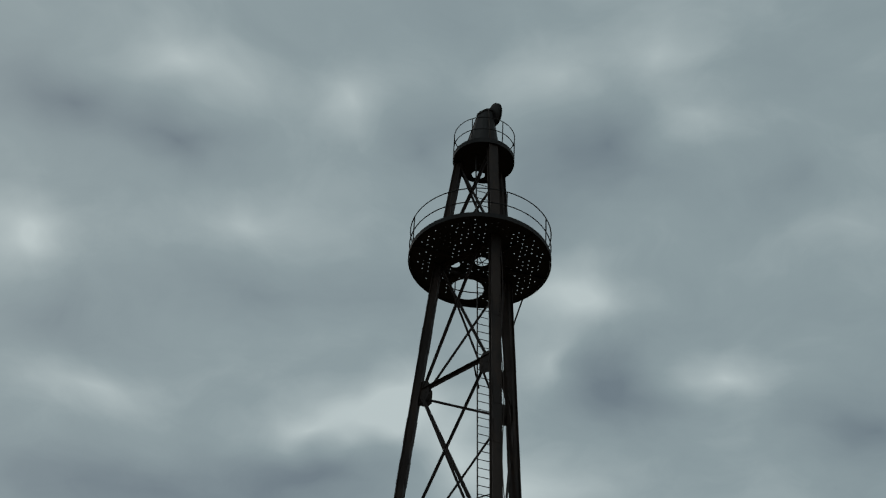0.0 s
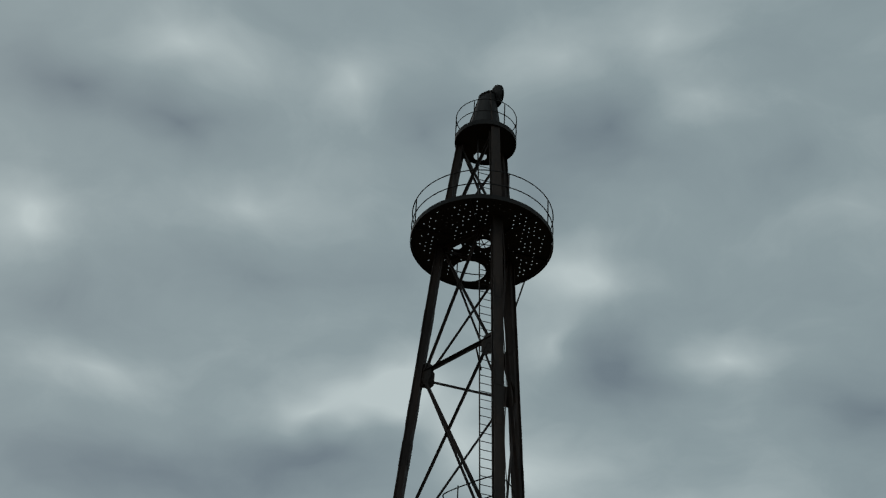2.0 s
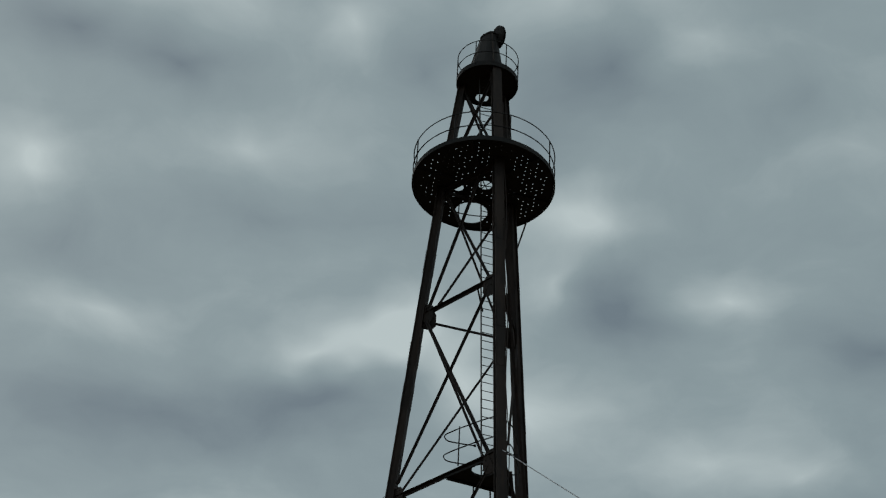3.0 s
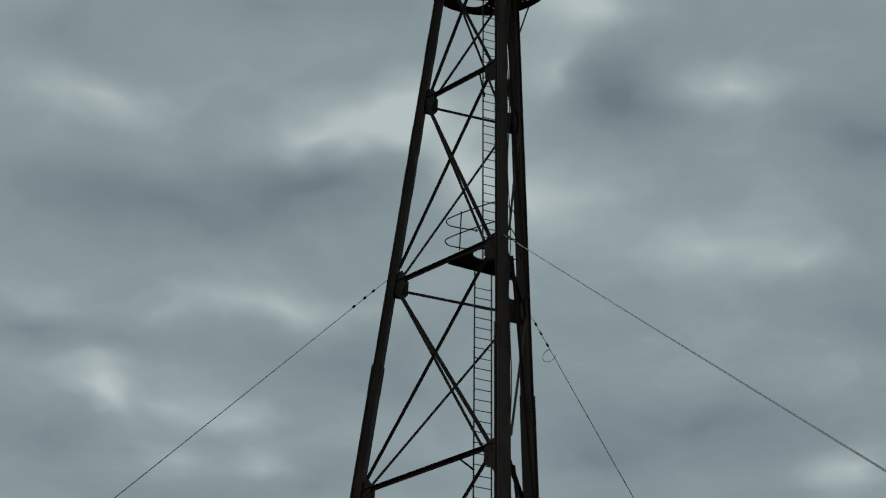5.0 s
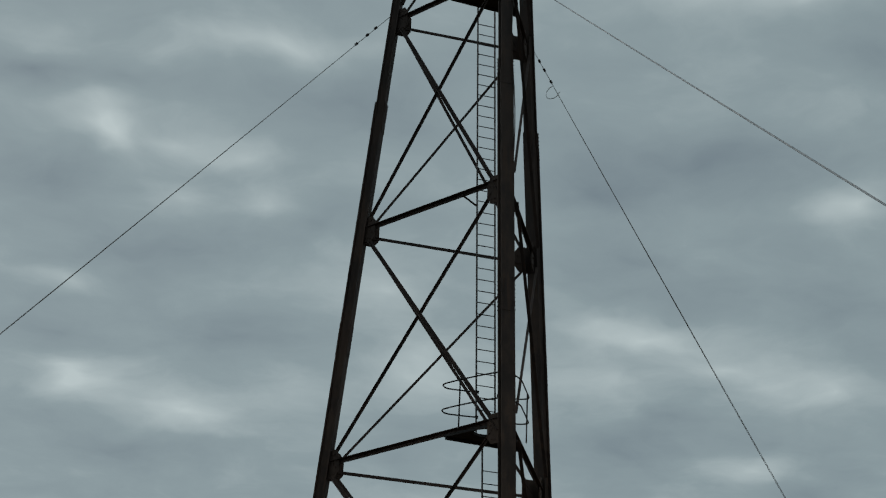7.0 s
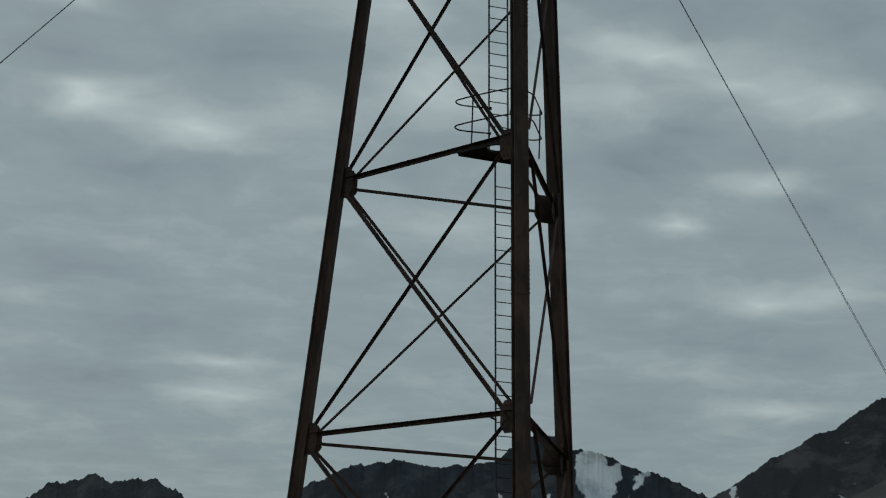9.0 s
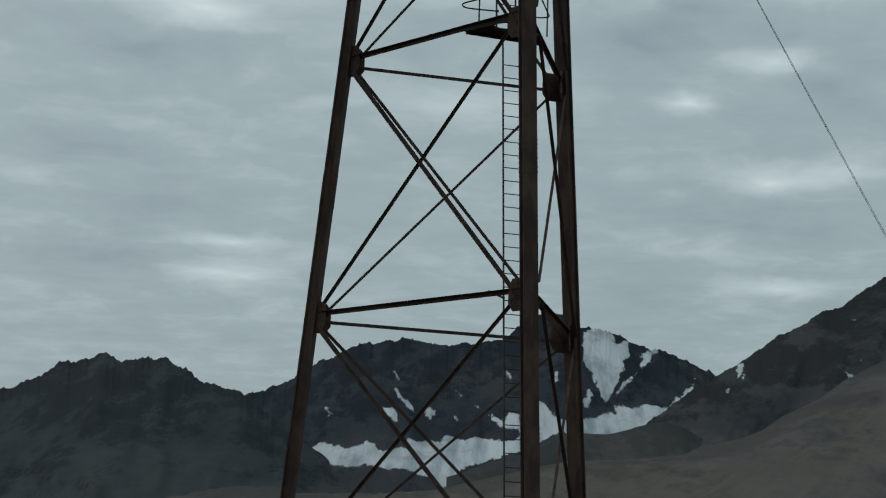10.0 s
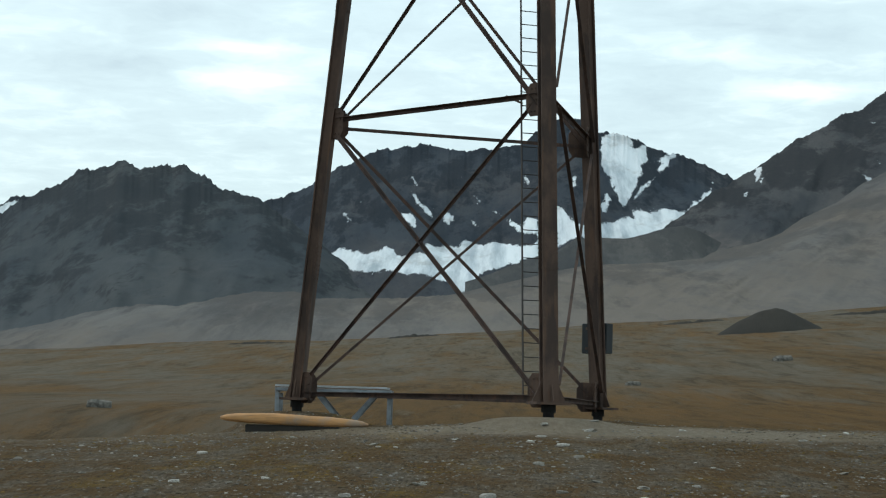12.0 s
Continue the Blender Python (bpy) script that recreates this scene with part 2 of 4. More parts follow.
far = a.mix(a.math("MULTIPLY", a.step(a.math("MULTIPLY_ADD", a.attribute("heath"), 0.15, a.noise(0.06, 10, 0.72, stretch=(1, 0.13, 1))), 0.53, 0.65), 0.85), far, a.mix(fine, (0.15, 0.083, 0.03), (0.085, 0.05, 0.022)))
far = a.mix(a.math("MULTIPLY", a.step(a.noise(0.35, 10, 0.78, stretch=(1, 0.07, 1)), 0.48, 0.62), 0.65), far, (0.045, 0.033, 0.019))
far = a.mix(a.math("MULTIPLY", a.step(a.noise(0.05, 9, 0.7, stretch=(1, 0.15, 1)), 0.5, 0.62), 0.7), far, a.mix(fine, (0.09, 0.08, 0.064), (0.13, 0.117, 0.095)))
tuft = a.noise(1.6, 8, 0.76, stretch=(1, 0.06, 1))
far = a.mix(a.math("MULTIPLY", a.step(tuft, 0.5, 0.62), 0.55), far, (0.05, 0.036, 0.02))
far = a.mix(a.math("MULTIPLY", a.step(a.noise(0.8, 8, 0.76, stretch=(1, 0.06, 1)), 0.56, 0.68), 0.5), far, (0.168, 0.137, 0.1))
nearcol = a.mix(a.step(mid_n, 0.4, 0.57), gravel, heath)
nearcol = a.mix(a.math("MULTIPLY", a.step(a.noise(0.9, 8, 0.72, stretch=(1, 0.45, 1)), 0.53, 0.66), 0.8), nearcol, moss)
nearcol = a.mix(a.step(a.noise(22, 3, 0.6, stretch=(1, 0.4, 1)), 0.7, 0.74), nearcol, (0.34, 0.33, 0.31))
grit = a.noise(26, 6, 0.72, stretch=(1, 0.2, 1))
nearcol = a.mix(a.math("MULTIPLY", a.step(grit, 0.5, 0.6), 0.7), nearcol, (0.04, 0.032, 0.022))
nearcol = a.mix(a.math("MULTIPLY", a.step(a.noise(17, 7, 0.75, stretch=(1, 0.2, 1)), 0.55, 0.66), 0.75), nearcol, (0.22, 0.195, 0.16))
sand = a.mix(fine, (0.18, 0.147, 0.11), (0.26, 0.218, 0.168))
col = a.mix(near, far, nearcol)
col = a.mix(a.attribute("sand"), col, sand)
GROUND = a.done(col, a.math("MULTIPLY_ADD", mid_n, 2.0, fine), 0.8, 0.05)


def rock_material(name, dark, pale, warm, snow=False, ledge=0.8, lean=0.5, scree=0.55):
    """Scree and gravel in long downhill streaks, with craggy bedrock standing out towards the crest."""
    a = Mat(name, 1.0, 0.0, 0.03)
    streak = a.noise(0.014, 8, 0.65, stretch=(1.0, 0.07, 0.55))
    patch = a.noise(0.004, 8, 0.65, stretch=(1, 0.2, 1))
    grain = a.noise(0.05, 8, 0.75, stretch=(1, 0.15, 1))
    crag = a.attribute("crag")
    col = a.mix(a.step(streak, 0.34, 0.66), dark, pale)
    col = a.mix(a.math("MULTIPLY", a.step(patch, 0.46, 0.62), 0.75), col, warm)
    rocky = a.math("MULTIPLY_ADD", crag, 0.2, a.noise(0.016, 10, 0.74, stretch=(1, 0.15, 0.8)))
    low_scree = a.step(a.math("MULTIPLY_ADD", patch, 0.5, a.math("MULTIPLY", crag, -1.0)), -0.45, 0.1)
    col = a.mix(a.math("MULTIPLY", low_scree, scree), col, tuple(0.35 * p + 0.7 * w for p, w in zip(pale, warm)))
    col = a.mix(a.math("MULTIPLY", a.step(grain, 0.46, 0.66), 0.5), col, dark)
    outcrop = a.step(rocky, 0.6, 0.7)
    col = a.mix(a.math("MULTIPLY", outcrop, ledge), col, tuple(c * 0.6 for c in dark))
    rib = a.step(a.noise(0.007, 9, 0.7, stretch=(1.0, 0.06, 0.4)), 0.54, 0.66)
    col = a.mix(a.math("MULTIPLY", rib, lean), col, tuple(c * 0.75 for c in dark))
    if snow:
        ragged = a.math("MULTIPLY_ADD", a.math("SUBTRACT", a.noise(0.025, 9, 0.8, stretch=(1, 0.1, 0.6)), 0.5), 0.7, a.attribute("snow"))
        specks = a.math("MULTIPLY_ADD", a.step(a.attribute("snow"), -1.0, -0.1), 0.09, a.noise(0.022, 7, 0.7, stretch=(1, 0.1, 0.5)))
        col = a.mix(a.step(specks, 0.765, 0.775), col, (0.7, 0.74, 0.76))
        ice = a.mix(a.step(a.noise(0.02, 8, 0.68, stretch=(1, 0.05, 0.3)), 0.42, 0.64), (0.68, 0.72, 0.75), (0.36, 0.41, 0.45))
        dirt = a.step(a.noise(0.01, 9, 0.74, stretch=(0.7, 0.15, 1.6)), 0.5, 0.64)
        ice = a.mix(a.math("MULTIPLY", dirt, 0.45), ice, (0.25, 0.24, 0.23))
        col = a.mix(a.step(ragged, -0.012, 0.02), col, ice)
    return a.done(col, a.math("MULTIPLY_ADD", a.math("MULTIPLY", rocky, crag), 3.0, grain), 0.5, 4.0)


# the blue of the hazy air is mixed into the mountains' rock colours
ROCK_LEFT = rock_material("dark_slate_rock", (0.046, 0.056, 0.065), (0.063, 0.071, 0.076), (0.072, 0.074, 0.075))
ROCK_CENTRE = rock_material("dark_rock_with_glacier", (0.033, 0.043, 0.056), (0.05, 0.059, 0.07), (0.067, 0.067, 0.071), True)
ROCK_RIGHT = rock_material("dark_brown_rock", (0.046, 0.051, 0.058), (0.076, 0.076, 0.078), (0.118, 0.107, 0.1), True, 0.8, 0.5, 0.75)
ROCK_HUMP = rock_material("dark_grey_hump_rock", (0.054, 0.061, 0.067), (0.082, 0.084, 0.085), (0.1, 0.095, 0.09), False, 0.4)
MORAINE = rock_material("grey_moraine_gravel", (0.088, 0.087, 0.088), (0.142, 0.136, 0.132), (0.145, 0.122, 0.103), False, 0.45, 0.75, 0.25)
HEAP = rock_material("dark_gravel_heap", (0.036, 0.034, 0.031), (0.048, 0.044, 0.039), (0.056, 0.05, 0.042), scree=0.0)


# ---------------------------------------------------------------- helpers for meshes
def mesh_object(name, bm, material, smooth=False):
    me = bpy.data.meshes.new(name)
    bm.to_mesh(me)
    bm.free()
    if material:
        me.materials.append(material)
    if smooth:
        me.shade_smooth()
    return new(name, me)


def part(name, bm, material, parent, label="", smooth=False):
    ob = mesh_object(name, bm, material, smooth)
    ob.parent = parent
    if label:
        tagged(ob, label)
    return ob


def thing(name, place, label, category, group="", kind=""):
    ob = new(name)
    ob.location = place
    ob.empty_display_size = 0.2
    return tagged(ob, label, category, group, kind)


def prism(bm, ring, p, q, ex, ey, ring2=None):
    """A bar from p to q whose section ring is given along ex and ey."""
    lo = [bm.verts.new(p + ex * x + ey * y) for x, y in ring]
    hi = [bm.verts.new(q + ex * x + ey * y) for x, y in (ring2 or ring)]
    n = len(ring)
    for k in range(n):
        bm.faces.new((lo[k], lo[(k + 1) % n], hi[(k + 1) % n], hi[k]))
    bm.faces.new(lo[::-1])
    bm.faces.new(hi)


def square_axes(p, q, near=Vector((0, 0, 1))):
    d = (q - p).normalized()
    ex = d.cross(near)
    if ex.length < 1e-3:
        ex = d.cross(Vector((1, 0, 0)))
    ex.normalize()
    return ex, ex.cross(d).normalized()


def angle_bar(bm, p, q, w, near, t=0.012):
    """A rolled angle section."""
    ex, ey = square_axes(p, q, near)
    h = w / 2
    prism(bm, [(-h, -h), (h, -h), (h, -h + t), (-h + t, -h + t), (-h + t, h), (-h, h)], p, q, ex, ey)


def box(bm, centre, sx, sy, sz, turn=None):
    g = bmesh.ops.create_cube(bm, size=1.0)
    m = Matrix.Translation(centre) @ (turn or Matrix()) @ Matrix.Diagonal((sx, sy, sz, 1))
    bmesh.ops.transform(bm, matrix=m, verts=g["verts"])
    return g["verts"]


def rod(bm, points, r, n=6, closed=False):
    """A round bar along points."""
    rings = []
    m = len(points)
    for k, p in enumerate(points):
        a, b = points[(k - 1) % m if closed else max(k - 1, 0)], points[(k + 1) % m if closed else min(k + 1, m - 1)]
        ex, ey = square_axes(a, b, Vector((0.02, 0.01, 1)))
        rings.append([bm.verts.new(p + ex * r * math.cos(2 * math.pi * j / n) + ey * r * math.sin(2 * math.pi * j / n)) for j in range(n)])
    for k in range(m if closed else m - 1):
        a, b = rings[k], rings[(k + 1) % m]
        for j in range(n):
            bm.faces.new((a[j], a[(j + 1) % n], b[(j + 1) % n], b[j]))
    if not closed:
        bm.faces.new(rings[0][::-1])
        bm.faces.new(rings[-1])


def fbm(x, y, z=0.0, octaves=5):
    return noise.fractal(Vector((x, y, z)), 1.0, 2.0, octaves)


# ---------------------------------------------------------------- the land
FOOT = Vector((EYE.x, EYE.y, 0))
UP = Vector((0, 0, 1))
RISE_R = [0, 12, 20, 26, 31, 36, 41, 48, 60, 100, 200, 350, 600, 900, 5000]
RISE_Z = [-1.85, -1.35, -0.82, -0.48, -0.2, -0.1, -0.14, -0.26, -0.02, 0.9, 4.6, 11.3, 25.2, 41.0, 60.0]


def ground_z(x, y, fine=True):
    r = math.hypot(x - FOOT.x, y - FOOT.y)
    az = math.atan2(x - FOOT.x, y - FOOT.y)
    z = float(np.interp(r, RISE_R, RISE_Z))
    front = min(max((math.radians(75) - abs(az)) / math.radians(40), 0.0), 1.0)
    back = -1.85 - 0.012 * min(r, 300)
    z = back + (z - back) * front
    lateral = 0.065 * min(max((r - 60) / 300, 0), 1) * min(max(x, -900), 900)
    z += lateral * front
    # the shoulder of the knoll falls away on the west side
    west = min(max((0.5 - x) / 8.0, 0), 1.6)
    knoll = math.exp(-(((r - 33) / 16) ** 2))
    z -= 0.45 * west * knoll
    z -= 0.75 * west * math.exp(-(((r - 52) / 12) ** 2)) * front
    z -= 0.25 * math.exp(-(((r - 50) / 9) ** 2)) * front
    far_rise = min(max((r - 220) / 560, 0), 1)
    z += front * far_rise * far_rise * (3 - 2 * far_rise) * (2.9 + 3.0 * min(max(math.degrees(az) / 12, -0.35), 1.0))
    if fine:
        amp = min(1.0, r / 14)
        z += 0.035 * amp * fbm(x * 0.8, y * 0.8, 3.0, 4)
        if r > 45:
            z += min((r - 45) / 60, 1) * (0.3 * fbm(x * 0.07, y * 0.04, 7.0, 5) + min(r / 700, 1) * 1.6 * fbm(x * 0.012, y * 0.012, 9.0, 5))
    for fx, fy in ((1.12, -3.31), (-3.43, 0.69), (2.31, 2.63)):
        pad = math.exp(-((math.hypot(x - fx, y - fy) / 1.2) ** 4))
        z += pad * (-0.05 - z)
    return z


def build_ground():
    az = [math.radians(v) for v in np.concatenate([np.arange(-180, -20, 5.0), np.arange(-20, 20.01, 0.16), np.arange(25, 180, 5.0)])]
    rr = [0.0]
    r = 0.6
    while r < 4800:
        rr.append(r)
        r += 0.16 if 14 < r < 44 else max(0.3, 0.028 * r)
    rr.append(4850)
    verts, faces, sand, gravel, heathy = [], [], [], [], []
    n = len(az)
    for r in rr:
        for v in az:
            x, y = FOOT.x + r * math.sin(v), FOOT.y + r * math.cos(v)
            verts.append((x, y, ground_z(x, y)))
            w = 0.5 + 0.5 * fbm(x * 0.35, y * 0.35, 1.0, 3)
            strip = math.exp(-(((y + 4.3 + 0.05 * x) / 2.3) ** 4)) * math.exp(-(((x - 2.0) / 4.2) ** 4))
            crest = 0.4 * w * math.exp(-(((r - 31.5) / 2.5) ** 2))
            sand.append(max(0.0, min(1.0, strip * (0.6 + 0.9 * w) + crest)) * 0.85)
            heathy.append(min(max((210 - r) / 130, 0), 1))
            gravel.append(1.0 - min(max((r - 41 + 3 * w) / 5, 0), 1))
    for i in range(len(rr) - 1):
        for j in range(n):
            k = (j + 1) % n
            faces.append((i * n + j, (i + 1) * n + j, (i + 1) * n + k, i * n + k))
    me = bpy.data.meshes.new("ground")
    me.from_pydata(verts, [], faces)
    for key, vals in (("sand", sand), ("gravel", gravel), ("heath", heathy)):
        me.attributes.new(key, "FLOAT", "POINT").data.foreach_set("value", vals)
    me.materials.append(GROUND)
    me.flip_normals()
    me.shade_smooth()
    return tagged(new("ground", me), "stony tundra of grey gravel, brown heath and ochre moss", "ground", kind="structure")


build_ground()


def inside_distance(poly, pa, pe):
    """Signed distance, positive inside, of arrays of (azimuth, elevation) to a closed outline, in degrees."""
    best = np.full(pa.shape, 1e9)
    inside = np.zeros(pa.shape, bool)
    n = len(poly)
    for k in range(n):
        (ax, ay), (bx, by) = poly[k], poly[(k + 1) % n]
        dx, dy = bx - ax, by - ay
        t = np.clip(((pa - ax) * dx + (pe - ay) * dy) / (dx * dx + dy * dy), 0, 1)
        best = np.minimum(best, np.hypot(pa - ax - t * dx, pe - ay - t * dy))
        cross = ((ay > pe) != (by > pe)) & (pa < (bx - ax) * (pe - ay) / (by - ay + 1e-12) + ax)
        inside ^= cross
    return np.where(inside, best, -best)


def massif(name, crest, dist, front, behind, material, label, seed, rough=1.0, snow=(), columns=420, category="mountain", jag=0.085, power=1.15, gully=1.0, shear=1.1):
    """A mountain ridge whose crest runs by the given bearings and heights (degrees seen from the knoll), with gullied flanks."""
    ca, ce = zip(*crest)
    az = np.linspace(ca[0], ca[-1], columns)
    el = np.interp(az, ca, ce)
    kernel = np.exp(-np.linspace(-2, 2, 61) ** 2)
    soft_el = np.convolve(np.pad(el, 30, mode="edge"), kernel / kernel.sum(), mode="valid")
    va = np.concatenate([np.linspace(0, 1, 110), np.linspace(1.06, 2, 14)])
    verts, faces, height = [], [], []
    for j, v in enumerate(va):
        for i in range(columns):
            a, e = az[i], el[i]
            e += jag * (0.8 * fbm(a * 2.3, seed, 0, 6) + 0.9 * abs(fbm(a * 6.0, seed, 3.0, 4))) * rough
            # gullies run down the slope, ribs between them
            up = min(v, 1.0)
            gul = abs(fbm(a * 0.7 + up * shear, up * 2.6 + seed, 1.7, 4))
            mound = fbm(a * 0.5, up * 2.0, seed + 5.0, 3)
            body = math.sin(math.pi * min(max(up, 0), 1))
            d = dist - front * (1 - v) if v <= 1 else dist + behind * (v - 1)
            d += front * rough * body * 0.07 * mound
            e = soft_el[i] + (e - soft_el[i]) * min(v, 2 - v) ** 5
            zc = EYE.z + dist * math.tan(radians(e))
            azr = radians(a)
            x, y = FOOT.x + d * math.sin(azr), FOOT.y + d * math.cos(azr)
            zb = ground_z(x, y, False) - 6
            h = up**power if v <= 1 else 1 - (v - 1) ** 0.9
            z = zb + (zc - zb) * h + front * rough * body * (0.012 * gully * (0.35 - gul) + 0.0045 * fbm(x * 0.006, y * 0.006, seed, 6))
            verts.append((x, y, z))
            height.append(up)
    for j in range(len(va) - 1):
        for i in range(columns - 1):
            k = j * columns + i
            faces.append((k, k + 1, k + columns + 1, k + columns))
    me = bpy.data.meshes.new(name)
    me.from_pydata(verts, [], faces)
    me.materials.append(material)
    me.attributes.new("crag", "FLOAT", "POINT").data.foreach_set("value", height)
    if snow:
        co = np.array(verts)
        pa = np.degrees(np.arctan2(co[:, 0] - FOOT.x, co[:, 1] - FOOT.y))
        pe = np.degrees(np.arctan2(co[:, 2] - EYE.z, np.hypot(co[:, 0] - FOOT.x, co[:, 1] - FOOT.y)))
        field = np.full(pa.shape, -9.0)
        for poly in snow:
            field = np.maximum(field, inside_distance(poly, pa, pe))
        field[len(va[va <= 1.0]) * columns:] = -9.0
        me.attributes.new("snow", "FLOAT", "POINT").data.foreach_set("value", field)
    me.shade_smooth()
    return tagged(new(name, me), label, category, kind="structure")


CREST_FAR = [(-17.5, 4.6), (-15.5, 5.4), (-14.57, 6.03), (-14.26, 6.3), (-14.0, 6.34), (-13.6, 6.3), (-12.76, 5.87), (-11, 5.0)]
CREST_LEFT = [
    (-22, 3.2), (-18, 4.5), (-16.46, 5.01), (-14.56, 5.78), (-13.53, 6.47), (-12.8, 6.79), (-12.32, 7.19), (-11.58, 7.33), (-10.97, 7.54), (-10.49, 7.35),
    (-9.82, 7.47), (-9.51, 7.41), (-9.23, 7.53), (-8.88, 7.32), (-8.28, 6.96), (-7.76, 6.78), (-7.41, 6.66), (-7.07, 6.72), (-6.76, 6.45), (-5.15, 5.42),
    (-3.75, 4.4), (-1.5, 3.0),
]
CREST_CENTRE = [
    (-10.5, 4.6), (-8.23, 5.74), (-6.76, 6.51), (-5.54, 6.95), (-4.71, 7.49), (-4.03, 7.86), (-3.39, 8.17), (-2.84, 8.26), (-2.49, 8.37), (-1.8, 8.38),
    (-0.94, 8.25), (-0.08, 8.3), (1.04, 8.5), (1.38, 8.81), (2.06, 9.22), (2.4, 9.36), (2.83, 9.22), (3.39, 8.88), (3.61, 8.91), (4.26, 8.78),
    (4.9, 8.47), (5.76, 8.26), (6.44, 8.01), (7.46, 7.51), (9.15, 6.52), (12, 4.5),
]
CREST_RIGHT = [
    (3.0, 3.6), (4.4, 5.1), (5.46, 6.13), (6.63, 7.0), (7.46, 7.51), (8.13, 7.91), (9.29, 8.73), (9.95, 9.0), (10.36, 9.33), (11.27, 9.69), (11.89, 10.13),
    (14.04, 11.3), (16.4, 11.7), (20, 10.5), (26, 6.0),
]
CREST_MORAINE_EAST = [
    (-3.0, 3.4), (0.72, 4.33), (2.16, 4.7), (3.1, 4.9), (5.14, 5.01), (6.55, 5.18), (6.97, 5.41), (8.18, 5.68), (8.79, 5.92), (9.48, 6.4), (10.46, 6.86),
    (11.21, 7.43), (11.91, 7.78), (14.04, 8.84), (18, 8.0), (24, 5.0),
]
CREST_MORAINE_WEST = [
    (-22, 1.7), (-16.8, 2.1), (-14.39, 2.35), (-12.95, 2.66), (-12.0, 2.98), (-10.38, 3.3), (-9.23, 3.29), (-8.41, 3.49), (-7.08, 3.79), (-5.74, 3.84), (-5.03, 3.66),
    (-2.59, 3.75), (-0.13, 3.96), (2.17, 4.4), (6, 3.9),
]
CREST_HUMP = [
    (-0.6, 4.3), (0.2, 4.58), (0.79, 4.84), (1.38, 5.06), (2.2, 5.34), (2.72, 5.69), (3.42, 5.74), (4.24, 5.72), (4.85, 5.88), (5.44, 6.07), (5.96, 6.14), (6.47, 5.98), (8.5, 4.9),
]

# outlines of the glacier and the snow fields on the flanks
GLACIER = [(-5.7, 4.96), (-5.01, 5.06), (-4.74, 5.02), (-4.48, 5.15), (-3.9, 5.12), (-3.4, 5.1), (-3.03, 5.3), (-2.77, 5.23), (-2.64, 5.09), (-2.44, 5.07), (-2.09, 5.17), (-1.8, 5.12), (-1.87, 5.44), (-1.63, 5.38), (-1.16, 5.37), (-0.81, 5.38), (-0.64, 5.56), (-0.41, 5.48), (0.0, 5.43), (0.35, 5.53), (0.76, 5.48), (1.04, 5.46), (1.05, 4.9), (0.37, 4.74), (-0.21, 4.55), (-0.29, 4.35), (-0.22, 4.09), (-0.72, 4.05), (-1.13, 4.26), (-1.48, 4.37), (-1.78, 4.51), (-1.96, 4.56), (-2.31, 4.49), (-2.66, 4.54), (-3.07, 4.56), (-3.3, 4.46), (-3.76, 4.53), (-4.23, 4.55), (-4.64, 4.56), (-4.99, 4.72), (-5.69, 4.82)]
GLACIER_EAST = [(-0.09, 5.47), (0.43, 5.52), (0.9, 5.39), (1.58, 5.54), (2.22, 5.76), (2.23, 5.42), (1.55, 5.12), (0.79, 4.91), (-0.07, 4.78)]
ICE_FALL = [(3.4, 8.81), (3.81, 8.94), (4.27, 8.76), (4.43, 8.43), (4.76, 8.5), (4.82, 8.14), (4.68, 7.92), (4.66, 7.59), (4.46, 7.2), (4.29, 6.89), (4.18, 6.68), (4.17, 6.41), (4.1, 6.41), (4.07, 6.68), (3.94, 7.07), (3.79, 7.43), (3.6, 7.7), (3.44, 7.97)]
ICE_FOOT = [(1.55, 6.29), (2.13, 6.64), (2.41, 6.43), (2.66, 6.2), (2.9, 6.08), (3.51, 6.15), (3.87, 6.22), (4.17, 6.44), (4.5, 6.29), (4.35, 6.65), (4.83, 6.59), (5.43, 6.61), (5.79, 6.59), (6.03, 6.61), (6.39, 6.92), (6.78, 7.29), (6.79, 6.96), (6.33, 6.71), (6.04, 6.44), (5.95, 6.26), (5.44, 6.04), (4.96, 5.88), (4.48, 5.75), (4.0, 5.68), (3.52, 5.7), (2.91, 5.78), (2.55, 5.65), (2.13, 5.4), (1.57, 5.57)]
ICE_WEST = [(0.19, 6.47), (0.53, 6.24), (0.78, 6.09), (1.08, 6.01), (1.14, 6.16), (1.23, 6.29), (1.55, 6.29), (1.56, 5.75), (1.15, 5.83), (0.84, 5.97), (0.47, 6.27)]
SNOW_SADDLE = [(4.98, 8.06), (5.28, 8.2), (5.4, 8.32), (5.61, 8.33), (5.71, 8.24), (5.53, 8.03), (5.17, 7.76), (5.32, 8.02), (5.11, 8.05)]
SNOW_RIB = [(4.31, 6.8), (4.76, 7.38), (5.11, 7.62), (5.08, 7.54), (4.76, 7.23), (4.46, 6.93)]
SNOW_EDGE = [(6.18, 6.43), (6.46, 6.68), (6.43, 6.58), (6.25, 6.39)]
SNOW_TONGUE = [(5.55, 5.67), (5.72, 6.03), (5.97, 6.25), (5.8, 5.89), (5.62, 5.71)]
SNOW_PATCH_A = [(-2.28, 6.96), (-2.17, 6.71), (-2.04, 6.45), (-1.83, 6.31), (-1.64, 6.2), (-1.67, 6.43), (-1.84, 6.63), (-2.02, 6.68), (-2.14, 6.79)]
SNOW_PATCH_B = [(-2.63, 6.34), (-2.36, 6.31), (-2.15, 6.18), (-2.17, 5.95), (-2.35, 6.03), (-2.5, 6.17)]
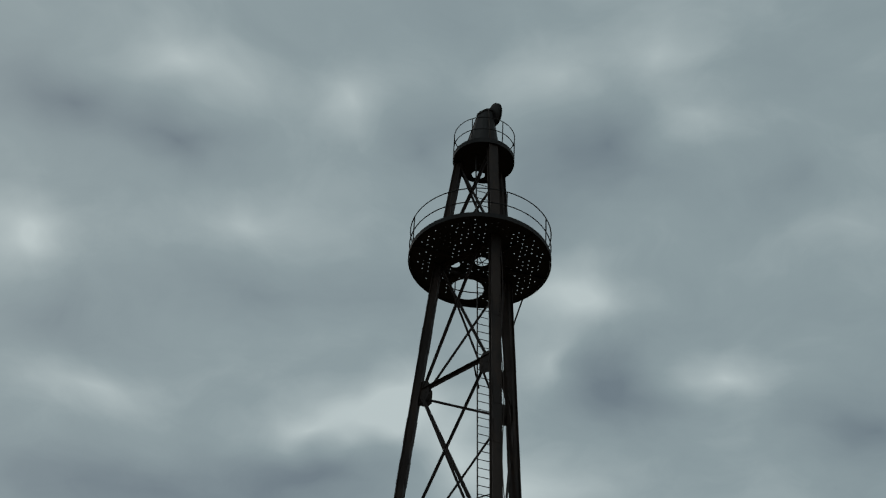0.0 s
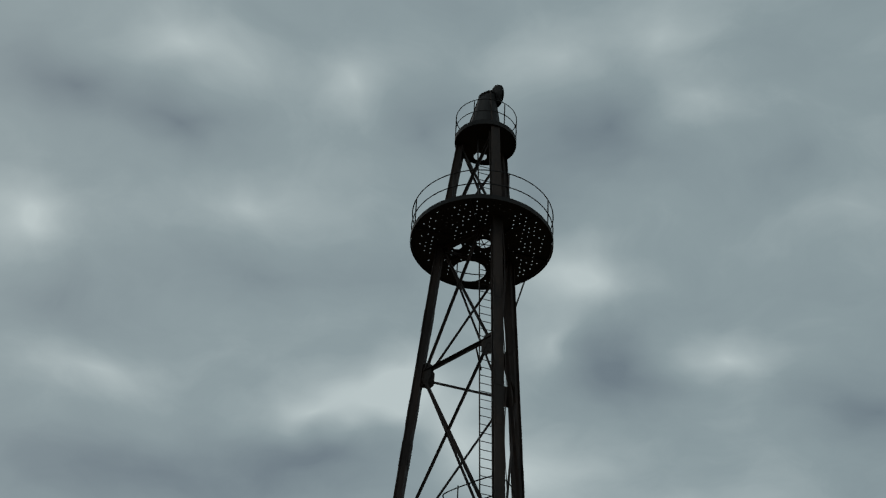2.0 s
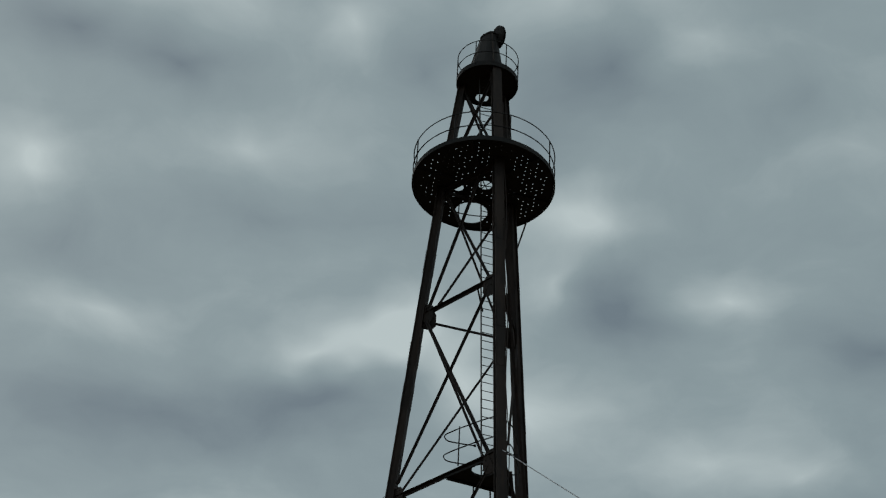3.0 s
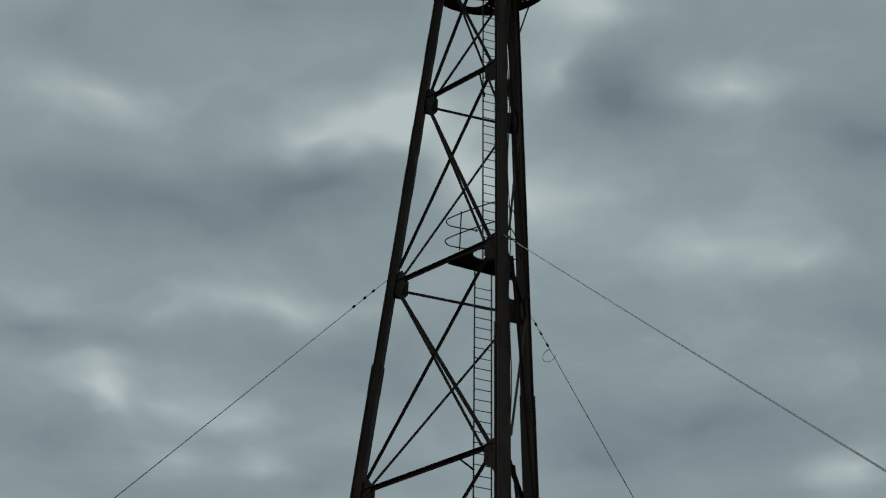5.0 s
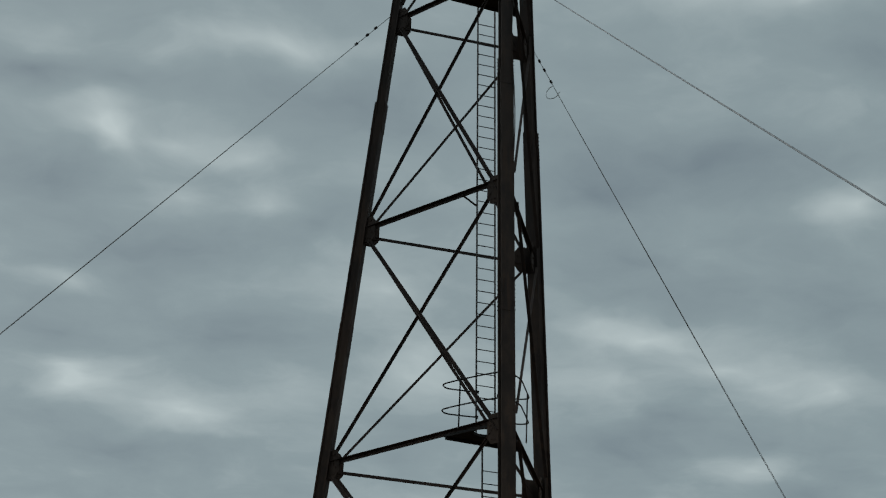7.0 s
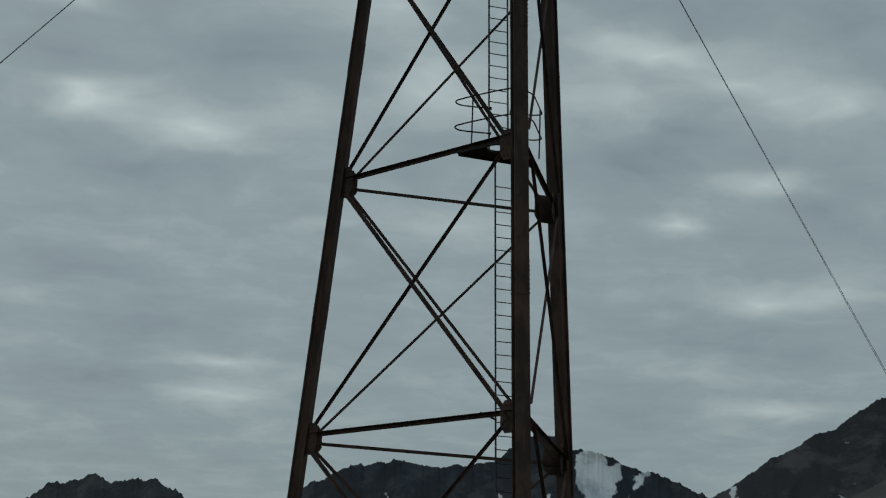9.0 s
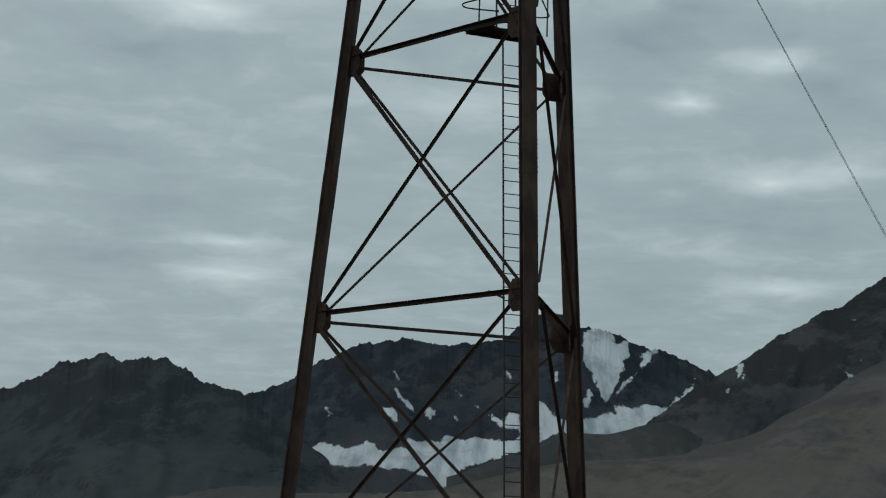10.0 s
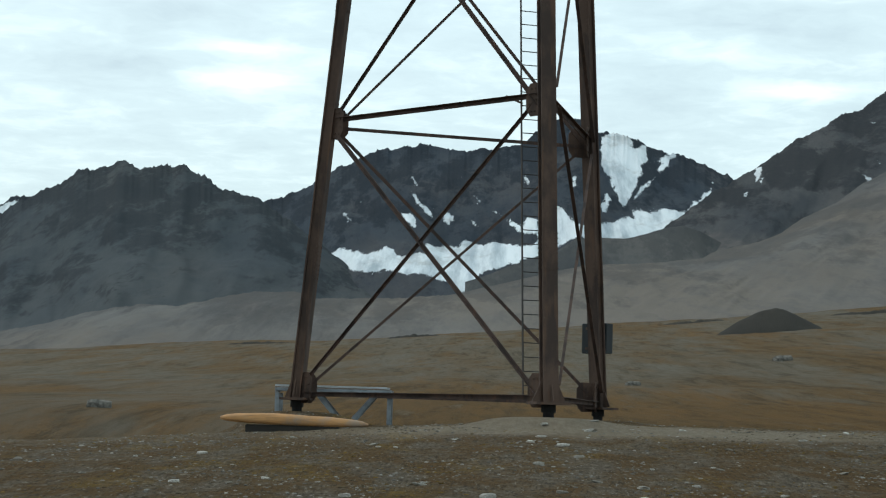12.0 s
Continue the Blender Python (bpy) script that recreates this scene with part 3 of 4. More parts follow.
SNOW_PATCH_C = [(-1.63, 6.49), (-1.42, 6.29), (-1.27, 6.15), (-1.13, 6.0), (-1.1, 6.13), (-1.01, 6.13), (-1.03, 6.27), (-1.19, 6.39), (-1.34, 6.27), (-1.48, 6.35)]
SNOW_PATCH_D = [(-0.9, 7.54), (-0.76, 7.49), (-0.71, 7.37), (-0.84, 7.42)]
SNOW_STREAK_A = [(-2.32, 7.43), (-2.24, 7.37), (-2.06, 7.06), (-2.12, 7.09)]
SNOW_STREAK_B = [(-3.93, 6.75), (-3.87, 6.75), (-3.77, 6.51), (-3.83, 6.54)]
SNOW_STREAK_C = [(-4.31, 6.23), (-4.25, 6.23), (-4.15, 6.08), (-4.21, 6.09)]
SNOW_STREAK_D = [(0.21, 6.48), (0.39, 6.46), (0.68, 6.24), (1.02, 6.01), (1.03, 5.8), (0.57, 6.2)]
SNOW_STREAK_E = [(-0.39, 6.89), (-0.32, 6.89), (-0.18, 6.73), (-0.25, 6.74)]
SNOW_STREAK_F = [(-0.45, 6.14), (-0.34, 6.09), (-0.22, 5.98), (-0.33, 6.02)]
SNOW_STREAK_G = [(2.62, 7.56), (2.69, 7.56), (2.65, 7.29), (2.59, 7.3)]
SNOW_STREAK_H = [(1.07, 7.57), (1.14, 7.54), (1.32, 7.29), (1.24, 7.33)]
SNOW_GULLY = [(3.47, 6.79), (3.56, 6.82), (3.61, 7.0), (3.7, 6.91), (3.69, 6.7), (3.57, 6.51), (3.49, 6.55)]
SNOW_PEAK = [(2.6, 8.98), (2.78, 9.03), (2.79, 8.87), (2.69, 8.89)]
SNOW_EAST = (
    [(8.06, 7.85), (8.25, 7.93), (8.19, 7.57), (8.1, 7.48)],
    [(7.71, 7.07), (7.85, 7.2), (7.82, 7.04)],
    [(11.23, 7.72), (11.51, 7.58), (11.36, 7.48)],
    [(11.44, 9.25), (11.56, 9.24), (11.55, 9.11)],
    [(8.23, 7.55), (8.32, 7.59), (8.26, 7.45)],
    [(9.08, 8.53), (9.17, 8.56), (9.15, 8.47)],
    [(11.66, 8.11), (11.75, 8.09), (11.72, 7.97)],
)

massif("mountain_far", CREST_FAR, 4000, 1400, 500, ROCK_CENTRE, "far dark peak with snow streaks", 2.0, snow=([(-15.2, 5.7), (-14.2, 6.2), (-13.7, 6.25), (-14.4, 5.7)],), columns=120)
massif("mountain_west", CREST_LEFT, 2700, 1250, 900, ROCK_LEFT, "dark slate mountain with a jagged crest and scree flanks", 11.0, columns=460, gully=0.12, jag=0.12)
massif("mountain_centre", CREST_CENTRE, 3500, 1500, 900, ROCK_CENTRE, "dark mountain with a glacier and snow fields in its bowl", 23.0, columns=640, gully=0.8,
       snow=(GLACIER, GLACIER_EAST, ICE_FALL, ICE_FOOT, ICE_WEST, SNOW_SADDLE, SNOW_RIB, SNOW_EDGE, SNOW_TONGUE, SNOW_PATCH_A, SNOW_PATCH_B, SNOW_PATCH_C, SNOW_PATCH_D, SNOW_STREAK_A, SNOW_STREAK_B, SNOW_STREAK_C, SNOW_STREAK_D, SNOW_STREAK_E, SNOW_STREAK_F, SNOW_STREAK_G, SNOW_STREAK_H, SNOW_GULLY, SNOW_PEAK), rough=0.9, shear=3.2, jag=0.14)
massif("mountain_east", CREST_RIGHT, 2500, 900, 900, ROCK_RIGHT, "dark brown mountain with a steep jagged ridge", 37.0, columns=460, gully=0.7, shear=-2.5, jag=0.11, snow=SNOW_EAST)
massif("rock_hump", CREST_HUMP, 2150, 380, 300, ROCK_HUMP, "dark rounded rock hump before the glacier", 81.0, rough=0.5, category="hill", jag=0.03, columns=160, power=0.8)
massif("moraine_east", CREST_MORAINE_EAST, 1600, 650, 300, MORAINE, "grey gravel moraine slope below the mountain", 51.0, rough=0.6, category="hill", jag=0.03, columns=360, power=1.0, shear=-3.0)
massif("moraine_west", CREST_MORAINE_WEST, 1300, 350, 250, MORAINE, "low grey gravel moraine ridge", 67.0, rough=0.8, category="hill", jag=0.06, columns=360, power=0.9, shear=2.0)


def gravel_heap():
    az, r = radians(8.72), 480.0
    cx, cy = FOOT.x + r * math.sin(az), FOOT.y + r * math.cos(az)
    bm = bmesh.new()
    rings = []
    for i in range(15):
        f = i / 14
        row = []
        for k in range(40):
            t = 2 * math.pi * k / 40
            rad = 14.2 * f * (1 + 0.08 * fbm(math.cos(t), math.sin(t), 4.0, 3))
            x, y = cx + rad * 1.05 * math.cos(t), cy + rad * math.sin(t)
            z = 7.6 * (1 - f) ** 0.92 - 0.8 * math.exp(-((f / 0.12) ** 2)) + 0.18 * fbm(x * 0.4, y * 0.4, 2, 4)
            row.append(bm.verts.new((x, y, min(ground_z(cx, cy - 9), ground_z(x, y)) - 0.3 + z)))
        rings.append(row)
    for i in range(14):
        for k in range(40):
            bm.faces.new((rings[i][k], rings[i + 1][k], rings[i + 1][(k + 1) % 40], rings[i][(k + 1) % 40]))
    bmesh.ops.remove_doubles(bm, verts=bm.verts, dist=0.02)
    bmesh.ops.recalc_face_normals(bm, faces=bm.faces)
    tagged(mesh_object("spoil_mound", bm, HEAP, True), "dark conical heap of mine gravel on the plain", "mound")


gravel_heap()


def earth_bank(az0, az1, r, height, seed):
    """A low ragged earth edge lying across the plain."""
    bm = bmesh.new()
    rows = []
    n = 40
    for k in range(n + 1):
        t = k / n
        az = radians(az0 + (az1 - az0) * t)
        rr = r + 6 * fbm(t * 5, seed, 0, 3)
        x, y = FOOT.x + rr * math.sin(az), FOOT.y + rr * math.cos(az)
        z = ground_z(x, y)
        top = height * math.sin(math.pi * t) ** 0.5 * (0.7 + 0.5 * fbm(t * 9, seed + 3, 0, 4))
        out = Vector((math.sin(az), math.cos(az), 0))
        p = Vector((x, y, z))
        rows.append([bm.verts.new(p + out * d + UP * h) for d, h in ((-4.0, -0.8), (-1.2, top * 0.8), (0.6, top), (5.0, -0.6))])
    for k in range(n):
        for i in range(3):
            bm.faces.new((rows[k][i], rows[k][i + 1], rows[k + 1][i + 1], rows[k + 1][i]))
    bmesh.ops.recalc_face_normals(bm, faces=bm.faces)
    tagged(mesh_object("earth_bank", bm, HEAP, True), "low dark eroded peat edge on the plain", "bank", "peat edges on the plain")


earth_bank(-7.7, -5.75, 760, 1.1, 1.0)
earth_bank(-2.9, -1.3, 740, 1.3, 2.0)
earth_bank(5.4, 7.2, 700, 1.2, 3.0)
earth_bank(10.3, 13.5, 640, 1.2, 4.0)

# ---------------------------------------------------------------- the mast
BASE, TOP = 0.22, 34.0
TURN = 0.326
LEGS = {"m": TURN, "l": TURN - 2 * math.pi / 3, "r": TURN + 2 * math.pi / 3}
LEVELS = [0.06, 5.21, 10.29, 15.28, 20.2, 25.05]
DECK, CROWN = 28.87, 32.19


def radius(h):
    r = 3.499 + (0.557 - 3.499) * h / TOP
    return r - 0.03 * max(h - DECK, 0.0)


def out_way(leg):
    a = LEGS[leg]
    return Vector((math.sin(a), -math.cos(a), 0))


def side_way(leg):
    a = LEGS[leg]
    return Vector((math.cos(a), math.sin(a), 0))


def node(leg, h, inward=0.0):
    wide = 0.06 * max(1 - h / DECK, 0.0) if leg == "l" else 0.0
    return out_way(leg) * (radius(h) + wide - inward) + UP * (BASE + h)


mast = thing("airship_mast", (0, 0, 0), "tall rusted steel lattice airship mast on three legs", "mast")
H = 0.135
D, I = 0.122, -0.088
SECTION = [(D, -H), (D, H), (0.095, H), (0.095, 0.085), (-0.052, 0.085), (-0.052, H), (I, H), (I, -H), (-0.052, -H), (-0.052, -0.085), (0.095, -0.085), (0.095, -H)]
# above this splice the legs are of a lighter section
STEP, SLIM = 17.9, 0.86
leg_parts = {}
for leg in LEGS:
    bm = bmesh.new()
    upper = [(x * SLIM, y * SLIM) for x, y in SECTION]
    prism(bm, SECTION, node(leg, -0.02), node(leg, STEP), out_way(leg), side_way(leg))
    prism(bm, upper, node(leg, STEP), node(leg, DECK), out_way(leg), side_way(leg))
    prism(bm, upper, node(leg, DECK), node(leg, CROWN - 0.03), out_way(leg), side_way(leg))
    # base plate and its ribs
    o, s, b = out_way(leg), side_way(leg), node(leg, 0)
    frame_turn = Matrix((( o.x, s.x, 0, 0), (o.y, s.y, 0, 0), (0, 0, 1, 0), (0, 0, 0, 1)))
    box(bm, b - UP * 0.035, 0.52, 0.62, 0.045, frame_turn)
    for w in (-1, 1):
        q = b + s * w * (H + 0.004)
        prism(bm, [(0, 0), (0.16, 0), (0, 0.34)], q - o * 0.01, q + o * 0.01, s * w, UP)
    q = b + o * (D + 0.003)
    prism(bm, [(0, 0), (0.12, 0), (0, 0.3)], q - s * 0.01, q + s * 0.01, o, UP)
    bmesh.ops.recalc_face_normals(bm, faces=bm.faces)
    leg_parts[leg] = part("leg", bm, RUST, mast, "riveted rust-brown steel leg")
    # rivet lines along the flanges
    bm = bmesh.new()
    d = (node(leg, 10) - node(leg, 0)).normalized()
    h = 0.5
    while h < 16.0:
        for w in (-1, 1):
            c = node(leg, h) + o * D + s * (w * 0.1)
            prism(bm, [(0.013, 0), (0, 0.013), (-0.013, 0), (0, -0.013)], c, c + o * 0.009, d, s)
        h += 0.18
    bmesh.ops.recalc_face_normals(bm, faces=bm.faces)
    tagged(part("rivets", bm, RUST, leg_parts[leg]), kind="stuff")
    # the black foot
    bm = bmesh.new()
    c = b - UP * 0.06
    prism(bm, [(0.125 * math.cos(2 * math.pi * k / 16), 0.125 * math.sin(2 * math.pi * k / 16)) for k in range(16)], c - UP * 0.13, c, o, s)
    prism(bm, [(0.095 * math.cos(2 * math.pi * k / 16), 0.095 * math.sin(2 * math.pi * k / 16)) for k in range(16)], c - UP * 0.22, c - UP * 0.13, o, s)
    part("foot", bm, RUBBER, leg_parts[leg], "black cylindrical foot block")
    # splice plates with bolt heads
    for h in (2.55, 7.7, 12.9, 17.9, 22.9, 24.0, 26.6):
        bm = bmesh.new()
        d = (node(leg, h + 0.4) - node(leg, h - 0.4)).normalized()
        slim = SLIM if h > STEP + 0.1 else 1.0
        for w in (-1, 1):
            q = node(leg, h) + o * ((D if w > 0 else I) * slim + 0.003 * w)
            prism(bm, [(-0.34, -0.125 * slim), (0.34, -0.125 * slim), (0.34, 0.125 * slim), (-0.34, 0.125 * slim)], q - o * 0.004, q + o * 0.004, d, s)
            for k in range(8):
                for v in (-0.085, 0.085):
                    c = q + d * (-0.3 + 0.6 * k / 7) + s * v
                    prism(bm, [(0.016, 0), (0, 0.016), (-0.016, 0), (0, -0.016)], c, c + o * w * 0.017, d, s)
            q = node(leg, h) + s * w * (H * slim + 0.004)
            for k in range(8):
                for v in (-0.06 * slim, 0.105 * slim):
                    c = q + d * (-0.3 + 0.6 * k / 7) + o * v
                    prism(bm, [(0.014, 0), (0, 0.014), (-0.014, 0), (0, -0.014)], c, c + s * w * 0.012, d, o)
        bmesh.ops.recalc_face_normals(bm, faces=bm.faces)
        part("splice_plate", bm, RUST, leg_parts[leg])

FACES = [("l", "m"), ("m", "r"), ("r", "l")]


def gusset(leg, other, h):
    """A plate in the plane of one side, on the inner edge of a leg."""
    p = node(leg, h)
    d = (node(other, h) - p).normalized()
    n = d.cross(UP).normalized()
    w = 0.36 if leg == "l" else 0.45
    bm = bmesh.new()
    prism(bm, [(0.02, -0.29), (w - 0.1, -0.29), (w, -0.15), (w, 0.17), (w - 0.09, 0.29), (0.02, 0.29)], p - n * 0.009, p + n * 0.009, d, UP)
    for k, (u, v) in enumerate(((w - 0.2, -0.2), (w - 0.11, -0.2), (w - 0.07, -0.07), (w - 0.07, 0.07), (w - 0.12, 0.2), (w - 0.2, 0.2), (0.22, 0.0))):
        c = p + d * u + UP * v
        prism(bm, [(0.017, 0), (0, 0.017), (-0.017, 0), (0, -0.017)], c - n * 0.026, c + n * 0.026, d, UP)
    bmesh.ops.recalc_face_normals(bm, faces=bm.faces)
    part("gusset_plate", bm, RUST, mast, "bolted rusty gusset plate")


def brace(a, ha, b, hb, w, name, inset=0.16, shift=0.0, shift_end=0.0, inset_end=None):
    p, q = node(a, ha), node(b, hb)
    d = (q - p).normalized()
    n = (node(b, ha) - node(a, ha)).cross(UP).normalized()
    if (a, b) not in FACES:
        n = -n
    bm = bmesh.new()
    angle_bar(bm, p + d * inset + n * shift, q - d * (inset if inset_end is None else inset_end) + n * shift_end, w, n)
    bmesh.ops.recalc_face_normals(bm, faces=bm.faces)
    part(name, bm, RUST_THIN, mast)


for k, h in enumerate(LEVELS):
    for a, b in FACES:
        lift = 0.07 if "m" in (a, b) else -0.07
        if k == 0:
            lift = 0.0
        rise = 0.09 if k > 1 and "m" in (a, b) else 0.0
        ends = (h + lift - 0.03 * (k > 1), h + lift + rise) if b == "m" else (h + lift + rise, h + lift - 0.03 * (k > 1))
        brace(a, ends[0], b, ends[1], 0.085 if "m" in (a, b) else 0.065, "horizontal_beam", 0.14)
        for x, y in ((a, b), (b, a)):
            gusset(x, y, h + (0.12 if k == 0 else 0.0))
# heights of the diagonals' ends over (foot) and under (head) the levels, panel by panel
FOOT_OFF = {
    ("l", "m"): (0.09, -0.03, -0.06, 0.0, 0.15), ("l", "r"): (-0.04, -0.17, -0.24, -0.18, -0.18), ("m", "l"): (-0.18, -0.3, -0.27, -0.31, -0.48),
    ("r", "l"): (0.0, -0.19, -0.27, -0.28, -0.6), ("m", "r"): (0.0, 0.0, 0.05, 0.1, 0.1), ("r", "m"): (0.03, -0.2, 0.1, 0.0, 0.0),
}
HEAD_OFF = {
    ("l", "m"): (0.19, 0.3, 0.34, 0.32, 0.48), ("l", "r"): (0.03, 0.11, 0.08, 0.19, 0.24), ("m", "l"): (-0.03, -0.03, 0.03, 0.09, 0.16),
    ("r", "l"): (0.0, 0.04, 0.03, 0.09, 0.17), ("m", "r"): (-0.05, 0.0, 0.0, 0.0, 0.0), ("r", "m"): (0.1, 0.0, -0.03, 0.0, 0.0),
}
# the bars of the east side are bolted to the outside of the legs
OUTSIDE = {("m", "r"): (0.15, 0.07), ("r", "m"): (0.11, 0.19)}
for k in range(5):
    for a, b in FACES:
        for x, y in ((a, b), (b, a)):
            stout = (x, y) in (("m", "l"), ("r", "l"), ("r", "m"))
            s0, s1 = OUTSIDE.get((x, y), (0.014, 0.014) if stout else (-0.014, -0.014))
            brace(x, LEVELS[k] + FOOT_OFF[x, y][k], y, LEVELS[k + 1] + HEAD_OFF[x, y][k], 0.066 if stout else 0.052, "diagonal_brace", 0.3, s0, s1)
# foot and head of the bars under the deck, off the top level and off the deck
TOP_PANEL = {("l", "m"): (-0.57, 0.98), ("m", "l"): (-0.42, 0.0), ("l", "r"): (-0.47, 0.11), ("r", "l"): (-0.85, 0.15), ("m", "r"): (-0.5, 0.2), ("r", "m"): (-0.5, 0.2)}
for a, b in FACES:
    for (x, y), turn in (((a, b), 0.012), ((b, a), -0.012)):
        lo, hi = TOP_PANEL[x, y]
        brace(x, LEVELS[5] + lo, y, DECK + hi, 0.056, "diagonal_brace", 0.7, turn, turn, max(0.15, 1.05 * (hi + 0.1)))
    brace(a, DECK + 0.1, b, CROWN - 0.1, 0.065, "diagonal_brace", 0.18, 0.012, 0.012)
    brace(a, CROWN - 0.1, b, DECK + 0.1, 0.065, "diagonal_brace", 0.18, -0.012, -0.012)
    brace(a, DECK - 0.12, b, DECK - 0.12, 0.1, "horizontal_beam", 0.1)
# short stays from the front beam to the ladder
for k in (1, 3, 5):
    m, q = node("m", LEVELS[k] + 0.13), node("l", LEVELS[k] + 0.06)
    bm = bmesh.new()
    rod(bm, [m + (q - m).normalized() * {1: 0.9, 3: 1.1, 5: 0.62}[k], m - out_way("m") * 1.38 + side_way("m") * (0.05 if k == 1 else -0.08 if k == 3 else 0.12)], 0.02, 6)
    part("ladder_stay", bm, RUST_THIN, mast)


# ---------------------------------------------------------------- ladder, landings and guard rails
def ladder_flight(h0, h1, inward, shift, inward_top, shift_top):
    """A straight flight behind the near leg; inward and shift are its middle's place at foot and head."""
    s = side_way("m")
    p0, p1 = node("m", h0, inward) + s * shift, node("m", h1, inward_top) + s * shift_top
    d = (p1 - p0).normalized()
    flight = None
    for w in (-0.19, 0.19):
        bm = bmesh.new()
        p, q = p0 + s * w, p1 + s * w
        ex, ey = square_axes(p, q, out_way("m"))
        prism(bm, [(-0.008, -0.028), (0.008, -0.028), (0.008, 0.028), (-0.008, 0.028)], p, q, ex, ey)
        bmesh.ops.recalc_face_normals(bm, faces=bm.faces)
        if flight is None:
            flight = part("ladder", bm, DARK_STEEL, mast, "thin dark steel ladder with round rungs")
        else:
            part("stile", bm, DARK_STEEL, flight)
    bm = bmesh.new()
    rod(bm, [s * -0.19, s * 0.19], 0.0095, 6)
    me = bpy.data.meshes.new("rung")
    bm.to_mesh(me)
    bm.free()
    me.materials.append(DARK_STEEL)
    for k in range(int(((p1 - p0).length - 0.2) / 0.252)):
        ob = new("rung", me)
        ob.parent = flight
        ob.location = p0 + d * (0.18 + 0.252 * k)


ladder_flight(0.1, 10.3, 1.4, 0.24, 1.4, 0.235)
ladder_flight(10.35, 20.25, 1.4, 0.11, 1.4, 0.11)
ladder_flight(20.3, 29.9, 1.4, 0.29, 1.8, 0.43)
ladder_flight(28.9, 33.1, 0.45, -0.08, 0.45, -0.08)


def filled_plate(bm, outline, holes, thick, lift):
    """A flat plate with openings right through it."""
    edges = []
    for ring in [outline] + holes:
        vs = [bm.verts.new(p) for p in ring]
        edges += [bm.edges.new((vs[k], vs[(k + 1) % len(vs)])) for k in range(len(vs))]
    got = bmesh.ops.triangle_fill(bm, edges=edges, use_beauty=True)
    faces = [f for f in got["geom"] if isinstance(f, bmesh.types.BMFace)]
    ext = bmesh.ops.extrude_face_region(bm, geom=faces)
    bmesh.ops.translate(bm, vec=(0, 0, thick), verts=[v for v in ext["geom"] if isinstance(v, bmesh.types.BMVert)])
    bmesh.ops.translate(bm, vec=(0, 0, lift), verts=bm.verts)
    bmesh.ops.recalc_face_normals(bm, faces=bm.faces)


def circle(cx, cy, r, n, squash=1.0):
    return [Vector((cx + r * math.cos(2 * math.pi * k / n), cy + r * squash * math.sin(2 * math.pi * k / n), 0)) for k in range(n)]


def rounded(points, steps=5):
    """Corner points turned into a smooth run."""
    res = [points[0]]
    for k in range(1, len(points) - 1):
        a, b, c = points[k - 1], points[k], points[k + 1]
        cut = min(0.22, (a - b).length * 0.45, (c - b).length * 0.45)
        p, q = b + (a - b).normalized() * cut, b + (c - b).normalized() * cut
        for j in range(steps + 1):
            t = j / steps
            res.append(p * (1 - t) ** 2 + b * 2 * t * (1 - t) + q * t * t)
    return res + [points[-1]]


def landing(h):
    """The small corner landing at the near leg, with its hooped guard rails."""
    m = node("m", h)
    d1, d2 = (node("l", h) - m).normalized(), (node("r", h) - m).normalized()
    o, s = out_way("m"), side_way("m")
    z = m.z
    f = lambda v: Vector((v.x, v.y, 0))
    at = lambda inward, side, up=0.0: m - o * inward + s * side + UP * up
    core = f(at(0.72, -0.12))
    bm = bmesh.new()
    filled_plate(bm, [f(m + d1 * 0.1), f(m + d1 * 1.5), f(m + d2 * 1.62), f(m + d2 * 0.1)], [circle(core.x, core.y, 0.24, 14)], 0.05, z - 0.02)
    plate = part("landing", bm, DARK_STEEL, mast, "triangular steel landing plate with a hatch")
    # stiffening bar under the inner edge
    bm = bmesh.new()
    angle_bar(bm, m + d1 * 1.45 - UP * 0.04, m + d2 * 1.57 - UP * 0.04, 0.06, UP)
    part("edge_bar", bm, DARK_STEEL, plate)
    west = [(0.16, -0.1), (0.4, -0.3), (1.0, -0.7), (1.28, -0.84), (1.46, -0.7), (1.44, -0.35), (1.4, -0.08)]
    east = [(0.16, 0.14), (0.36, 0.4), (1.07, 0.8), (1.34, 0.95), (1.46, 0.78), (1.42, 0.34)]
    for run, (pi, ps) in ((west, (0.8, -0.64)), (east, (1.07, 0.8))):
        for up in (0.5, 1.0):
            bm = bmesh.new()
            rod(bm, rounded([at(i, w, up) for i, w in run]), 0.014, 6)
            part("guard_rail", bm, DARK_STEEL, plate, "bent round guard rail")
            # clamps where the rail meets the ladder
            bm = bmesh.new()
            box(bm, at(run[-1][0], run[-1][1], up), 0.05, 0.05, 0.04)
            part("rail_clamp", bm, DARK_STEEL, plate)
        bm = bmesh.new()
        rod(bm, [at(pi, ps, 0.02), at(pi, ps, 1.0)], 0.014, 6)
        part("rail_post", bm, DARK_STEEL, plate)


landing(LEVELS[2] + 0.07)
landing(LEVELS[4] + 0.07)


def railing(deck, r, z, heights, posts, bar, start):
    for up in heights:
        bm = bmesh.new()
        rod(bm, [Vector((r * math.cos(2 * math.pi * k / 56), r * math.sin(2 * math.pi * k / 56), z + up)) for k in range(56)], bar, 6, True)
        part("railing_ring", bm, DARK_STEEL, deck)
    for k in range(posts):
        a = start + 2 * math.pi * k / posts
        c = Vector((r * math.cos(a), r * math.sin(a), z))
        bm = bmesh.new()
        rod(bm, [c - UP * 0.05, c + UP * heights[-1]], bar * 1.1, 6)
        part("railing_post", bm, DARK_STEEL, deck)


